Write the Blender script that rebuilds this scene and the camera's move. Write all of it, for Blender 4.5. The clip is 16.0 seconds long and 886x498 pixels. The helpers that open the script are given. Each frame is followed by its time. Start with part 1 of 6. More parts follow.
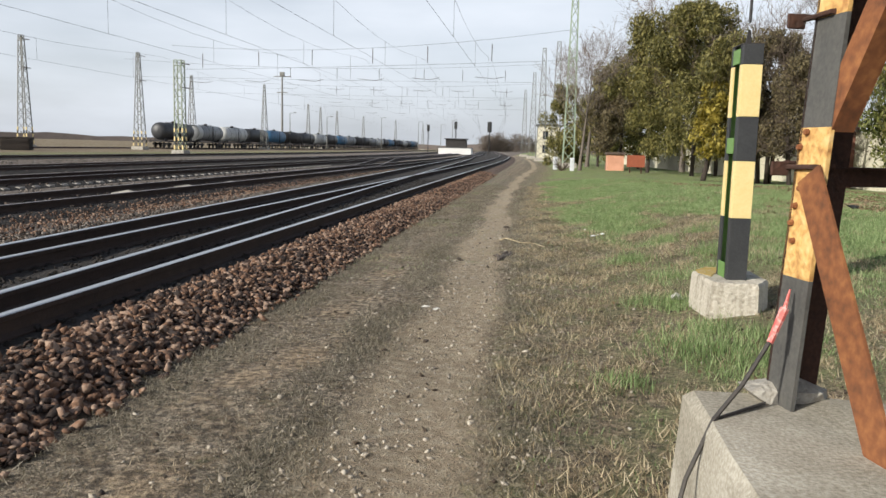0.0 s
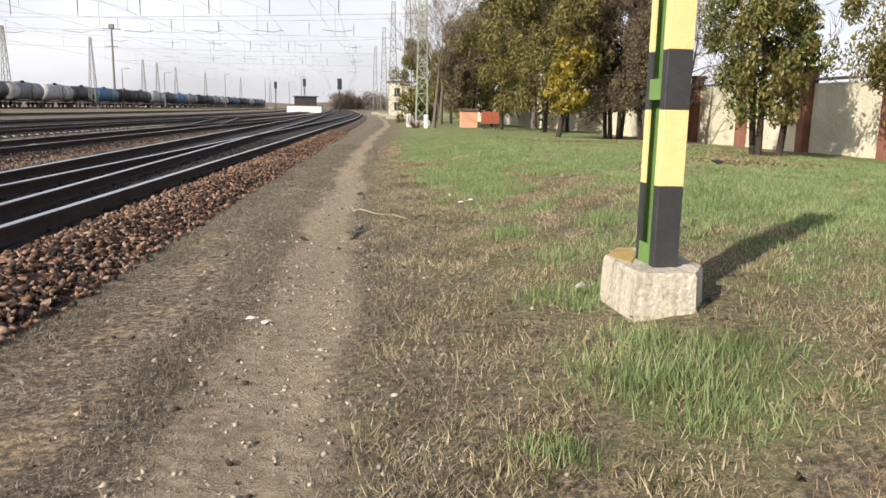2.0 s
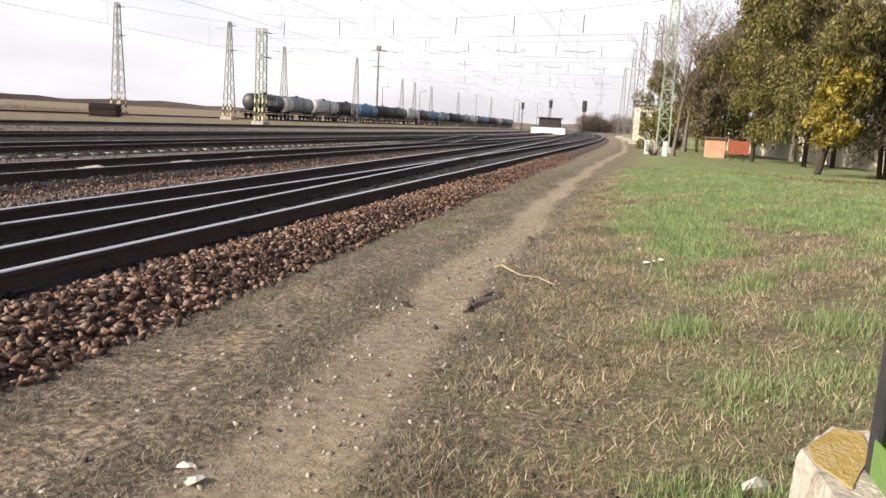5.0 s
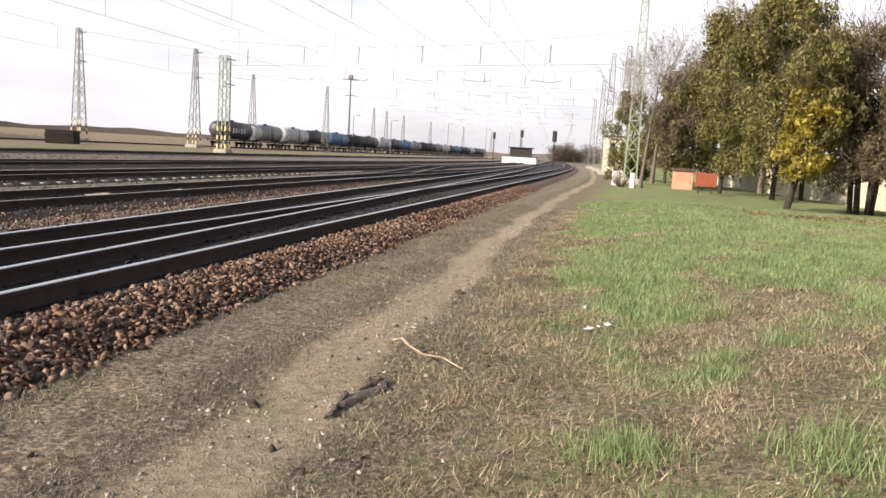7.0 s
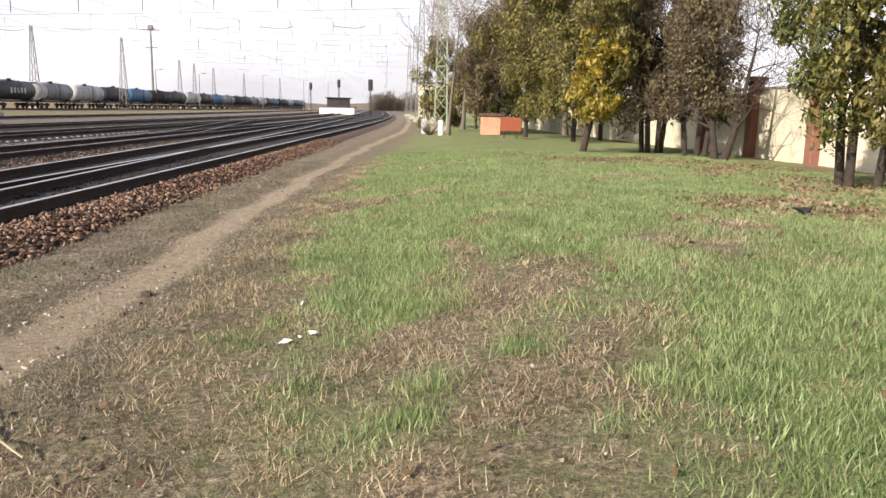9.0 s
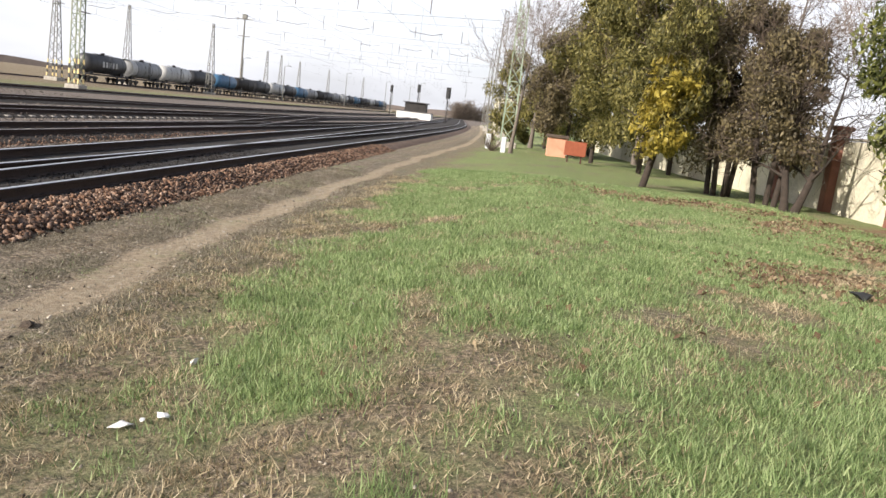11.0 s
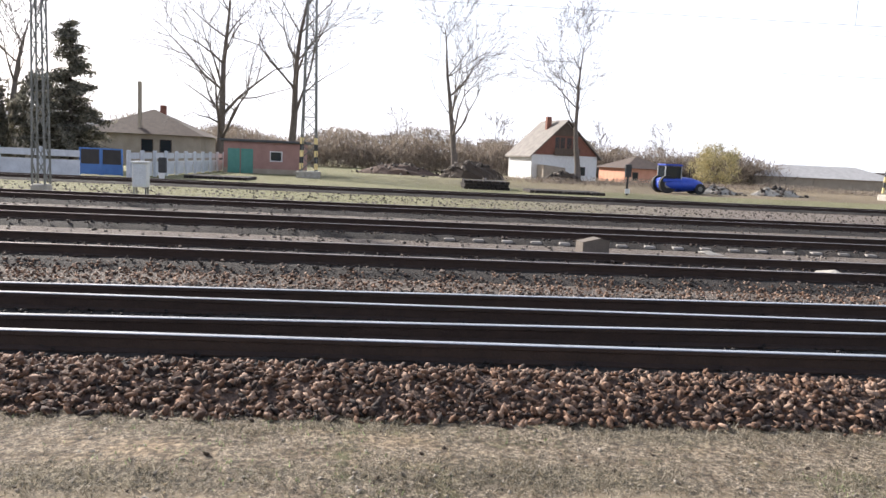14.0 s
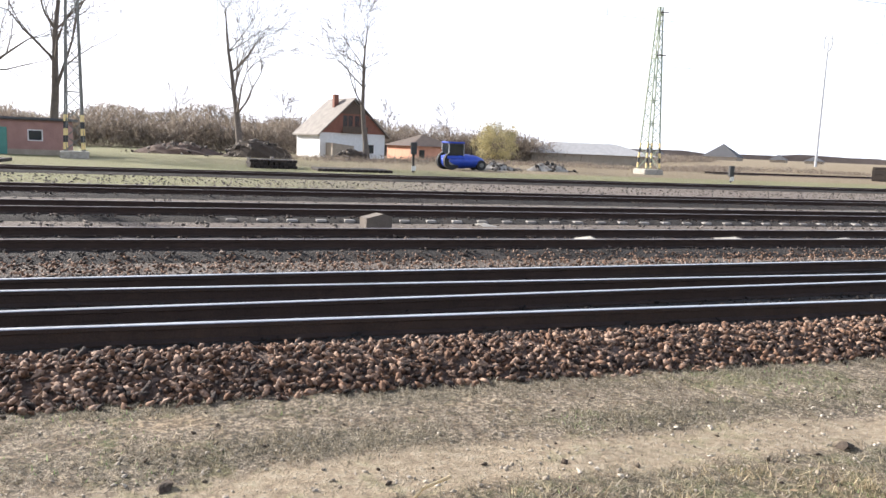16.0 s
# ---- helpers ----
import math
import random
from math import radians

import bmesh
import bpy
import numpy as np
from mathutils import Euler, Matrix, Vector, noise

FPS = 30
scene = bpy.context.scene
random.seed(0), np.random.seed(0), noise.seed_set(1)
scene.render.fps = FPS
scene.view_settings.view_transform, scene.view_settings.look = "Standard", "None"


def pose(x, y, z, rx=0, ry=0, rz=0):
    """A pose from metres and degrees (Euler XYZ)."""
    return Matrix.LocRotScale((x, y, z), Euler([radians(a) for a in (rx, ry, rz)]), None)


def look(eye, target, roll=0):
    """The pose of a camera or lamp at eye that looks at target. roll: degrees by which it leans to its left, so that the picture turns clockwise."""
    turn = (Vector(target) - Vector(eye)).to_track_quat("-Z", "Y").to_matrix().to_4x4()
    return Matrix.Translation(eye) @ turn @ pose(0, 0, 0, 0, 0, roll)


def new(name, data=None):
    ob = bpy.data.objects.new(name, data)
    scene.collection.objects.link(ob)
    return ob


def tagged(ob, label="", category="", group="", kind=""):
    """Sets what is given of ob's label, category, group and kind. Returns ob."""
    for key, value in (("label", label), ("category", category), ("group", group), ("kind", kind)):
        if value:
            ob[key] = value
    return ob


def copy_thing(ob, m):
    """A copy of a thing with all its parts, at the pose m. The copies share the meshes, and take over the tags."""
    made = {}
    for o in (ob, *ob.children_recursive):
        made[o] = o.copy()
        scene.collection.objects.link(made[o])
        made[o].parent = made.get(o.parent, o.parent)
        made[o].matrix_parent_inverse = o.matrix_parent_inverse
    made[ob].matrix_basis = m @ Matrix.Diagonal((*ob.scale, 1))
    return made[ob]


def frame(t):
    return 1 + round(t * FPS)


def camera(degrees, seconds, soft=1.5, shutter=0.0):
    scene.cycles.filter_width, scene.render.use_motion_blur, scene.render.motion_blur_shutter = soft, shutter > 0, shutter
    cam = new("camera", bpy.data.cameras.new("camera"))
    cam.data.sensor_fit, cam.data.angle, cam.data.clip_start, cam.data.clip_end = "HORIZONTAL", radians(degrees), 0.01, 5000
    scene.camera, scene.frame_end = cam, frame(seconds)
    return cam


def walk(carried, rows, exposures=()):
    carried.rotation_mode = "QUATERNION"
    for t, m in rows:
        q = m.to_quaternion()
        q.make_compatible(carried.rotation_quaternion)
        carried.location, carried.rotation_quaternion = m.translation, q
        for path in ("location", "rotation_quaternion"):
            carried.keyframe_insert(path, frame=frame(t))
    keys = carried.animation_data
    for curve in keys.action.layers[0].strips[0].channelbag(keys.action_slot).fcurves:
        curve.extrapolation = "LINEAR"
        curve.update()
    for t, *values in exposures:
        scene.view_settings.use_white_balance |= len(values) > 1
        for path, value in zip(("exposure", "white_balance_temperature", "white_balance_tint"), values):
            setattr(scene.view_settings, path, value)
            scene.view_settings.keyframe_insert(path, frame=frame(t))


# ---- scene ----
cam = camera(60.0, 16.0)
PATH = [
    (0, (-1.127, 0.949, 1.365), (-1.36, 2.918, 1.104), 1.5),
    (0.5, (-1.156, 1.354, 1.36), (-1.545, 3.298, 1.102), -0.7),
    (1, (-1.133, 1.803, 1.377), (-1.52, 3.748, 1.121), 1.8),
    (1.5, (-1.173, 2.213, 1.344), (-1.259, 4.2, 1.14), 5.1),
    (2, (-1.188, 2.729, 1.299), (-1.044, 4.692, 0.941), 1.2),
    (2.5, (-1.144, 3.237, 1.323), (-1.04, 5.21, 1.014), 1.4),
    (3, (-1.086, 3.756, 1.313), (-0.977, 5.734, 1.041), 4.4),
    (3.5, (-0.932, 4.172, 1.315), (-0.915, 6.152, 1.038), 1.0),
    (3.7, (-0.845, 4.335, 1.346), (-1.104, 6.301, 1.08), 0.9),
    (5.8, (-0.289, 5.447, 1.407), (-0.766, 7.357, 1.055), 3.2),
    (6, (-0.277, 5.689, 1.411), (-0.668, 7.62, 1.065), 5.1),
    (6.5, (-0.247, 6.062, 1.45), (-0.567, 8.003, 1.094), 1.1),
    (7, (-0.157, 6.503, 1.478), (-0.562, 8.445, 1.228), 3.5),
    (7.5, (-0.123, 6.874, 1.444), (-0.569, 8.797, 1.127), 3.5),
    (8, (0.025, 7.359, 1.467), (-0.062, 9.322, 1.098), 1.2),
    (8.2, (0.154, 7.563, 1.432), (0.229, 9.523, 1.04), 0.3),
    (10.3, (1.336, 9.119, 1.791), (1.262, 11.096, 1.502), 3.1),
    (10.5, (1.388, 9.203, 1.777), (1.254, 11.174, 1.468), 1.8),
    (11, (1.523, 9.571, 1.774), (1.388, 11.537, 1.43), 7.0),
    (11.5, (1.598, 9.841, 1.822), (1.36, 11.807, 1.541), 1.1),
    (12, (1.731, 10.178, 1.821), (1.088, 12.061, 1.619), 3.3),
    (12.5, (1.698, 10.394, 1.801), (0.854, 12.182, 1.501), 2.8),
    (13, (1.679, 10.573, 1.806), (0.592, 12.217, 1.466), 0.8),
    (13.5, (1.725, 10.592, 1.805), (0.176, 11.822, 1.505), 1.2),
    (13.8, (1.61, 10.509, 1.807), (-0.269, 11.143, 1.55), 3.5),
    (14, (1.717, 10.387, 1.771), (-0.265, 10.508, 1.534), 2.6),
    (14.5, (1.782, 10.265, 1.754), (-0.194, 10.192, 1.455), 1.7),
    (15, (1.839, 10.194, 1.742), (-0.127, 10.175, 1.376), 1.8),
    (15.5, (1.871, 10.316, 1.757), (-0.099, 10.426, 1.431), 2.8),
    (16, (1.915, 10.523, 1.769), (0.041, 11.167, 1.5), 2.4),
]
EXPOSURE = [(0.0, 0.18, 6200, 8), (1.0, 0.33, 6420, 10), (2.5, 0.47, 6600, 14), (3.7, 0.55, 6700, 16), (6.0, 0.6, 6700, 15), (8.2, 0.67, 6700, 16), (10.3, 0.67, 6500, 13), (12.5, 0.57, 6400, 12), (13.5, 0.7, 6300, 14), (14.5, 1.22, 6100, 12), (16.0, 1.22, 6100, 12)]
walk(cam, [(r[0], look(*r[1:])) for r in PATH], EXPOSURE)

# ---------- light ----------
SUN_AZ = 225.0      # degrees clockwise from +y; the sun stands behind and to the left of the walk
SUN_EL = 27.0
world = bpy.data.worlds.new("sky")
scene.world = world
world.use_nodes = True
wn, wl = world.node_tree.nodes, world.node_tree.links
sky = wn.new("ShaderNodeTexSky")
sky.sky_type, sky.sun_disc = "NISHITA", False
sky.sun_elevation, sky.sun_rotation = radians(SUN_EL), radians(SUN_AZ)
sky.air_density, sky.dust_density = 1.0, 3.0
wtc = wn.new("ShaderNodeTexCoord")
wmap = wn.new("ShaderNodeMapping")
wmap.inputs["Scale"].default_value = (1.0, 1.0, 4.0)
wnoise = wn.new("ShaderNodeTexNoise")
wnoise.inputs["Scale"].default_value, wnoise.inputs["Detail"].default_value = 2.2, 6.0
wramp = wn.new("ShaderNodeMapRange")
wramp.inputs["From Min"].default_value, wramp.inputs["From Max"].default_value = 0.35, 0.7
wramp.inputs["To Min"].default_value, wramp.inputs["To Max"].default_value = 0.55, 0.92
wmix = wn.new("ShaderNodeMix")
wmix.data_type = "RGBA"
wmix.inputs["B"].default_value = (10.0, 10.2, 10.8, 1.0)
wl.new(wtc.outputs["Generated"], wmap.inputs["Vector"])
wl.new(wmap.outputs["Vector"], wnoise.inputs["Vector"])
wl.new(wnoise.outputs["Fac"], wramp.inputs["Value"])
wsep = wn.new("ShaderNodeSeparateXYZ")
wl.new(wtc.outputs["Generated"], wsep.inputs["Vector"])
whaze = wn.new("ShaderNodeMapRange")
whaze.interpolation_type = "SMOOTHSTEP"
whaze.inputs["From Min"].default_value, whaze.inputs["From Max"].default_value = 0.15, 0.75
whaze.inputs["To Min"].default_value, whaze.inputs["To Max"].default_value = 1.0, 0.12
wl.new(wsep.outputs["Z"], whaze.inputs["Value"])
wmul = wn.new("ShaderNodeMath")
wmul.operation = "MULTIPLY"
wl.new(wramp.outputs["Result"], wmul.inputs[0])
wl.new(whaze.outputs["Result"], wmul.inputs[1])
wl.new(wmul.outputs[0], wmix.inputs["Factor"])
wl.new(sky.outputs["Color"], wmix.inputs["A"])
wl.new(wmix.outputs["Result"], wn["Background"].inputs["Color"])
wn["Background"].inputs["Strength"].default_value = 0.085

sun = new("sun", bpy.data.lights.new("sun", "SUN"))
sun.data.energy, sun.data.angle, sun.data.color = 5.0, radians(0.6), (1.0, 0.92, 0.80)
_a, _e = radians(SUN_AZ), radians(SUN_EL)
sun.matrix_world = look((0, 0, 0), (-math.sin(_a) * math.cos(_e), -math.cos(_a) * math.cos(_e), -math.sin(_e)))


# ---------- materials ----------
def material(name, colours, scale=8.0, rough=0.8, metal=0.0, bump=0.3, fine=60.0, vary=0.0, island=False, dist=0.02):
    """Noise-mixed colours at two scales, with relief."""
    m = bpy.data.materials.new(name)
    m.use_nodes = True
    n, l = m.node_tree.nodes, m.node_tree.links
    b = n["Principled BSDF"]
    b.inputs["Roughness"].default_value, b.inputs["Metallic"].default_value = rough, metal
    tc = n.new("ShaderNodeTexCoord")
    big, small = n.new("ShaderNodeTexNoise"), n.new("ShaderNodeTexNoise")
    for t, s in ((big, scale), (small, fine)):
        t.inputs["Scale"].default_value, t.inputs["Detail"].default_value = s, 5.0
        l.new(tc.outputs["Object"], t.inputs["Vector"])
    ramp = n.new("ShaderNodeValToRGB")
    cols = list(colours)
    while len(ramp.color_ramp.elements) < len(cols):
        ramp.color_ramp.elements.new(0.5)
    for i, c in enumerate(cols):
        ramp.color_ramp.elements[i].position = 0.3 + 0.4 * i / max(1, len(cols) - 1)
        ramp.color_ramp.elements[i].color = (*c, 1)
    add = n.new("ShaderNodeMath")
    add.operation = "MULTIPLY_ADD"
    add.inputs[1].default_value, add.inputs[2].default_value = 0.5, 0.0
    add2 = n.new("ShaderNodeMath")
    add2.operation = "MULTIPLY_ADD"
    add2.inputs[1].default_value = 0.5
    l.new(big.outputs["Fac"], add.inputs[0])
    l.new(small.outputs["Fac"], add2.inputs[0])
    l.new(add.outputs[0], add2.inputs[2])
    fac = add2.outputs[0]
    if vary:
        rnd = n.new("ShaderNodeNewGeometry") if island else n.new("ShaderNodeObjectInfo")
        va = n.new("ShaderNodeMath")
        va.operation = "MULTIPLY_ADD"
        va.inputs[1].default_value = vary
        sh = n.new("ShaderNodeMath")
        sh.operation = "SUBTRACT"
        sh.inputs[1].default_value = vary / 2
        l.new(rnd.outputs["Random Per Island" if island else "Random"], va.inputs[0])
        l.new(fac, va.inputs[2])
        l.new(va.outputs[0], sh.inputs[0])
        fac = sh.outputs[0]
    l.new(fac, ramp.inputs["Fac"])
    l.new(ramp.outputs["Color"], b.inputs["Base Color"])
    if bump:
        bn = n.new("ShaderNodeBump")
        bn.inputs["Strength"].default_value, bn.inputs["Distance"].default_value = bump, dist
        l.new(small.outputs["Fac"], bn.inputs["Height"])
        l.new(bn.outputs["Normal"], b.inputs["Normal"])
    return m


def streaked(name, colours, scale, rough, bump):
    """Rain-washed concrete: stains drawn out downwards over a pitted grain."""
    m = material(name, colours, scale, rough, 0, bump, 40, dist=0.015)
    n, l = m.node_tree.nodes, m.node_tree.links
    mp = n.new("ShaderNodeMapping")
    mp.inputs["Scale"].default_value = (1.0, 1.0, 0.09)
    src = [x for x in n if x.bl_idname == "ShaderNodeTexCoord"][0]
    big = [x for x in n if x.bl_idname == "ShaderNodeTexNoise"][0]
    l.new(src.outputs["Object"], mp.inputs["Vector"])
    l.new(mp.outputs["Vector"], big.inputs["Vector"])
    return m


def leafy(name, colours, rough=0.6):
    """Foliage: colour by leaf, with some light coming through."""
    m = material(name, colours, 1.5, rough, 0, 0, 12.0, 0.55, True)
    n, l = m.node_tree.nodes, m.node_tree.links
    b, out = n["Principled BSDF"], n["Material Output"]
    tr, mx = n.new("ShaderNodeBsdfTranslucent"), n.new("ShaderNodeMixShader")
    mx.inputs["Fac"].default_value = 0.42
    src = b.inputs["Base Color"].links[0].from_socket
    l.new(src, tr.inputs["Color"])
    l.new(b.outputs[0], mx.inputs[1])
    l.new(tr.outputs[0], mx.inputs[2])
    l.new(mx.outputs[0], out.inputs["Surface"])
    return m


M_RAILSIDE = material("rail_rust", [(0.030, 0.020, 0.016), (0.065, 0.040, 0.030)], 5, 0.85, 0.2, 0.3)
M_RAILTOP = material("rail_polished", [(0.45, 0.44, 0.44), (0.62, 0.61, 0.60)], 2, 0.28, 1.0, 0.03, 90)
M_RAILDULL = material("rail_running_face_dull", [(0.2, 0.15, 0.125), (0.42, 0.36, 0.33)], 2, 0.4, 0.8, 0.1, 60)
# Oily ballast made near-black: the rails' shadows are put into its colour.
M_SHADED_OILBED = material("oil_and_rail_shade_ballast", [(0.008, 0.007, 0.006), (0.022, 0.018, 0.015), (0.055, 0.043, 0.036)], 1.2, 0.95, 0, 1.0, 28, dist=0.05)
M_BROWNBED = material("brown_ballast", [(0.05, 0.035, 0.028), (0.12, 0.08, 0.06), (0.2, 0.14, 0.11)], 1.5, 0.95, 0, 1.0, 30, dist=0.05)
M_STONE = material("rusty_ballast_stone", [(0.022, 0.014, 0.011), (0.085, 0.046, 0.029), (0.18, 0.096, 0.055), (0.29, 0.2, 0.145)], 2, 0.9, 0, 0.5, 40, 0.55, True)
M_STONE_P = material("rusty_ballast_stone_single", [(0.022, 0.014, 0.011), (0.085, 0.046, 0.029), (0.18, 0.096, 0.055), (0.29, 0.2, 0.145)], 2, 0.9, 0, 0.5, 40, 0.55)
M_GREYSTONE = material("grey_gravel_stone", [(0.032, 0.026, 0.021), (0.09, 0.074, 0.061), (0.2, 0.172, 0.147)], 2, 0.9, 0, 0.4, 40, 0.6, True)
M_SIDING = material("dark_siding_stone", [(0.016, 0.012, 0.01), (0.05, 0.037, 0.03), (0.12, 0.09, 0.072)], 2, 0.9, 0, 0.4, 40, 0.6, True)
M_SLEEPER = material("tarred_sleeper", [(0.018, 0.014, 0.012), (0.05, 0.038, 0.03)], 6, 0.9, 0, 0.5, 50, 0.3)
M_SLEEPER_C = material("concrete_sleeper", [(0.2, 0.18, 0.16), (0.36, 0.34, 0.31)], 6, 0.9, 0, 0.4, 50, 0.3)
M_CONCRETE = material("weathered_concrete", [(0.17, 0.155, 0.13), (0.36, 0.335, 0.29), (0.5, 0.475, 0.42)], 5, 0.9, 0, 0.8, 45, dist=0.015)
M_CONCRETE_OLD = material("mossy_old_concrete", [(0.12, 0.105, 0.075), (0.25, 0.225, 0.175), (0.36, 0.33, 0.27), (0.5, 0.47, 0.4)], 2.6, 0.95, 0, 0.45, 75, dist=0.01)
M_BLACK_OLD = material("worn_black_paint", [(0.055, 0.055, 0.052), (0.115, 0.11, 0.1)], 7, 0.6, 0, 0.15, 60)
M_BLOCK = streaked("rain_streaked_concrete", [(0.2, 0.175, 0.135), (0.44, 0.4, 0.33), (0.6, 0.565, 0.49)], 17, 0.9, 0.8)
M_LICHEN = material("lichen_on_concrete", [(0.3, 0.2, 0.04), (0.42, 0.3, 0.08), (0.4, 0.36, 0.28)], 9, 0.95, 0, 0.6, 60)
M_YELLOW = material("yellow_paint", [(0.68, 0.52, 0.22), (0.76, 0.61, 0.30)], 6, 0.55, 0, 0.12, 50)
M_YELLOW_OLD = material("flaking_yellow_paint", [(0.3, 0.12, 0.035), (0.62, 0.38, 0.13), (0.74, 0.54, 0.25)], 12, 0.7, 0, 0.5, 40)
M_BLACK = material("black_paint", [(0.022, 0.023, 0.025), (0.042, 0.043, 0.045)], 6, 0.6, 0, 0.15, 60)
M_GREENPAINT = material("green_paint", [(0.10, 0.2, 0.05), (0.16, 0.28, 0.085)], 6, 0.55, 0, 0.12, 50)
M_RUST = material("rusty_steel", [(0.07, 0.03, 0.016), (0.2, 0.075, 0.028), (0.34, 0.145, 0.05)], 3, 0.8, 0.1, 0.15, 30)
# Dark rust; on the near mast leg it also stands in for shade.
M_DARKRUST_SHADE = material("dark_rusty_shaded_steel", [(0.03, 0.016, 0.012), (0.09, 0.04, 0.025)], 5, 0.85, 0.1, 0.4, 50)
M_MAST = material("weathered_green_mast_steel", [(0.13, 0.17, 0.12), (0.26, 0.30, 0.22), (0.3, 0.27, 0.2)], 0.8, 0.7, 0.1, 0.1, 9)
M_MASTGREY = material("grey_mast_steel", [(0.12, 0.12, 0.11), (0.25, 0.25, 0.23)], 0.8, 0.7, 0.2, 0.1, 9)
M_MASTGREEN = material("bright_green_mast_steel", [(0.2, 0.26, 0.18), (0.34, 0.4, 0.31)], 0.8, 0.7, 0.1, 0.1, 9)
# Pale steel; for the far tower, distance haze is put into this colour.
M_PALE_HAZED = material("pale_steel_with_haze", [(0.35, 0.36, 0.38), (0.5, 0.51, 0.53)], 0.8, 0.6, 0.1, 0.05, 9)
M_WIRE = material("oxidised_copper_wire", [(0.07, 0.07, 0.07), (0.14, 0.14, 0.13)], 4, 0.6, 0.5, 0)
M_INSUL = material("brown_insulator", [(0.05, 0.04, 0.04), (0.1, 0.08, 0.07)], 4, 0.4, 0, 0)
M_WHITE = material("white_paint", [(0.55, 0.55, 0.54), (0.76, 0.76, 0.75)], 3, 0.6, 0, 0.1, 30)
M_FENCE = material("whitewashed_concrete", [(0.42, 0.44, 0.47), (0.66, 0.68, 0.71)], 2, 0.85, 0, 0.3, 20)
M_CREAMWALL = material("cream_plaster", [(0.36, 0.33, 0.25), (0.58, 0.54, 0.42), (0.68, 0.64, 0.52)], 0.9, 0.9, 0, 0.4, 14)
M_BRICKWALL = material("red_brickwork", [(0.16, 0.07, 0.05), (0.27, 0.12, 0.085)], 3, 0.9, 0, 0.3, 25)
M_PINKWALL = material("faded_pink_plaster", [(0.26, 0.15, 0.13), (0.4, 0.24, 0.21)], 2, 0.9, 0, 0.3, 20)
M_ORANGEWALL = material("salmon_plaster", [(0.5, 0.24, 0.15), (0.66, 0.35, 0.24)], 2, 0.9, 0, 0.3, 20)
M_GREYPLASTER = material("grey_beige_plaster", [(0.24, 0.2, 0.16), (0.4, 0.35, 0.28)], 1.5, 0.9, 0, 0.3, 20)
M_TILE = material("brown_roof_tile", [(0.055, 0.04, 0.032), (0.125, 0.09, 0.07)], 3, 0.85, 0, 0.4, 25)
M_ROOFWORN = material("worn_grey_brown_roof", [(0.11, 0.095, 0.083), (0.24, 0.215, 0.19)], 1.2, 0.8, 0, 0.4, 18)
M_TILEGREY = material("grey_roof_sheet", [(0.3, 0.29, 0.28), (0.48, 0.47, 0.46)], 2, 0.7, 0, 0.3, 25)
M_DARKROOF = material("dark_slate_roof", [(0.05, 0.05, 0.055), (0.1, 0.1, 0.105)], 2, 0.8, 0, 0.3, 25)
M_WOOD = material("grey_brown_timber", [(0.05, 0.038, 0.028), (0.14, 0.10, 0.075)], 5, 0.85, 0, 0.4, 40)
M_TEAL = material("teal_door_paint", [(0.06, 0.2, 0.17), (0.1, 0.28, 0.24)], 3, 0.6, 0, 0.1)
M_BLUE = material("blue_paint", [(0.012, 0.04, 0.34), (0.03, 0.09, 0.52)], 3, 0.45, 0, 0.1)
M_BLUEGATE = material("faded_blue_gate_paint", [(0.03, 0.10, 0.3), (0.05, 0.16, 0.42)], 3, 0.5, 0, 0.1)
M_RUBBER = material("black_rubber", [(0.012, 0.012, 0.012), (0.03, 0.03, 0.03)], 6, 0.8, 0, 0.2)
M_DARKSTEEL = material("dark_wagon_steel", [(0.015, 0.014, 0.014), (0.045, 0.04, 0.038)], 2, 0.7, 0.2, 0.1)
M_TANKBLACK = material("black_tank_paint", [(0.02, 0.021, 0.024), (0.06, 0.06, 0.064)], 0.7, 0.5, 0, 0.05, 4)
M_TANKGREY = material("grey_tank_paint", [(0.16, 0.165, 0.17), (0.3, 0.305, 0.31)], 0.6, 0.5, 0, 0.05, 4)
M_TANKWHITE = material("dirty_white_tank_paint", [(0.3, 0.3, 0.29), (0.62, 0.62, 0.6)], 0.5, 0.5, 0, 0.05, 4)
M_TANKBLUE = material("blue_tank_paint", [(0.04, 0.11, 0.2), (0.08, 0.2, 0.34)], 0.6, 0.5, 0, 0.05, 4)
M_REDSIGN = material("rust_red_board", [(0.2, 0.05, 0.025), (0.33, 0.095, 0.045)], 4, 0.8, 0, 0.2)
M_BARK = material("grey_bark", [(0.085, 0.07, 0.058), (0.19, 0.16, 0.135)], 6, 0.95, 0, 0.6, 30)
M_DRYBARK = material("weathered_torn_bark", [(0.03, 0.024, 0.019), (0.085, 0.068, 0.056), (0.19, 0.16, 0.135)], 18, 0.95, 0, 0.7, 60)
M_BROWNSTONE = material("brown_weathered_concrete", [(0.10, 0.082, 0.066), (0.19, 0.16, 0.135)], 5, 0.95, 0, 0.5, 40)
M_BARKDARK = material("dark_bark", [(0.02, 0.015, 0.012), (0.06, 0.045, 0.035)], 6, 0.95, 0, 0.6, 30)
M_TWIG = material("bare_twigs", [(0.13, 0.105, 0.09), (0.23, 0.19, 0.165)], 3, 0.9, 0, 0)
M_TWIGBROWN = material("brown_twigs", [(0.05, 0.036, 0.026), (0.11, 0.082, 0.06)], 3, 0.9, 0, 0)
M_THUJA = leafy("olive_thuja_leaf", [(0.075, 0.072, 0.022), (0.17, 0.16, 0.05), (0.32, 0.28, 0.09)])
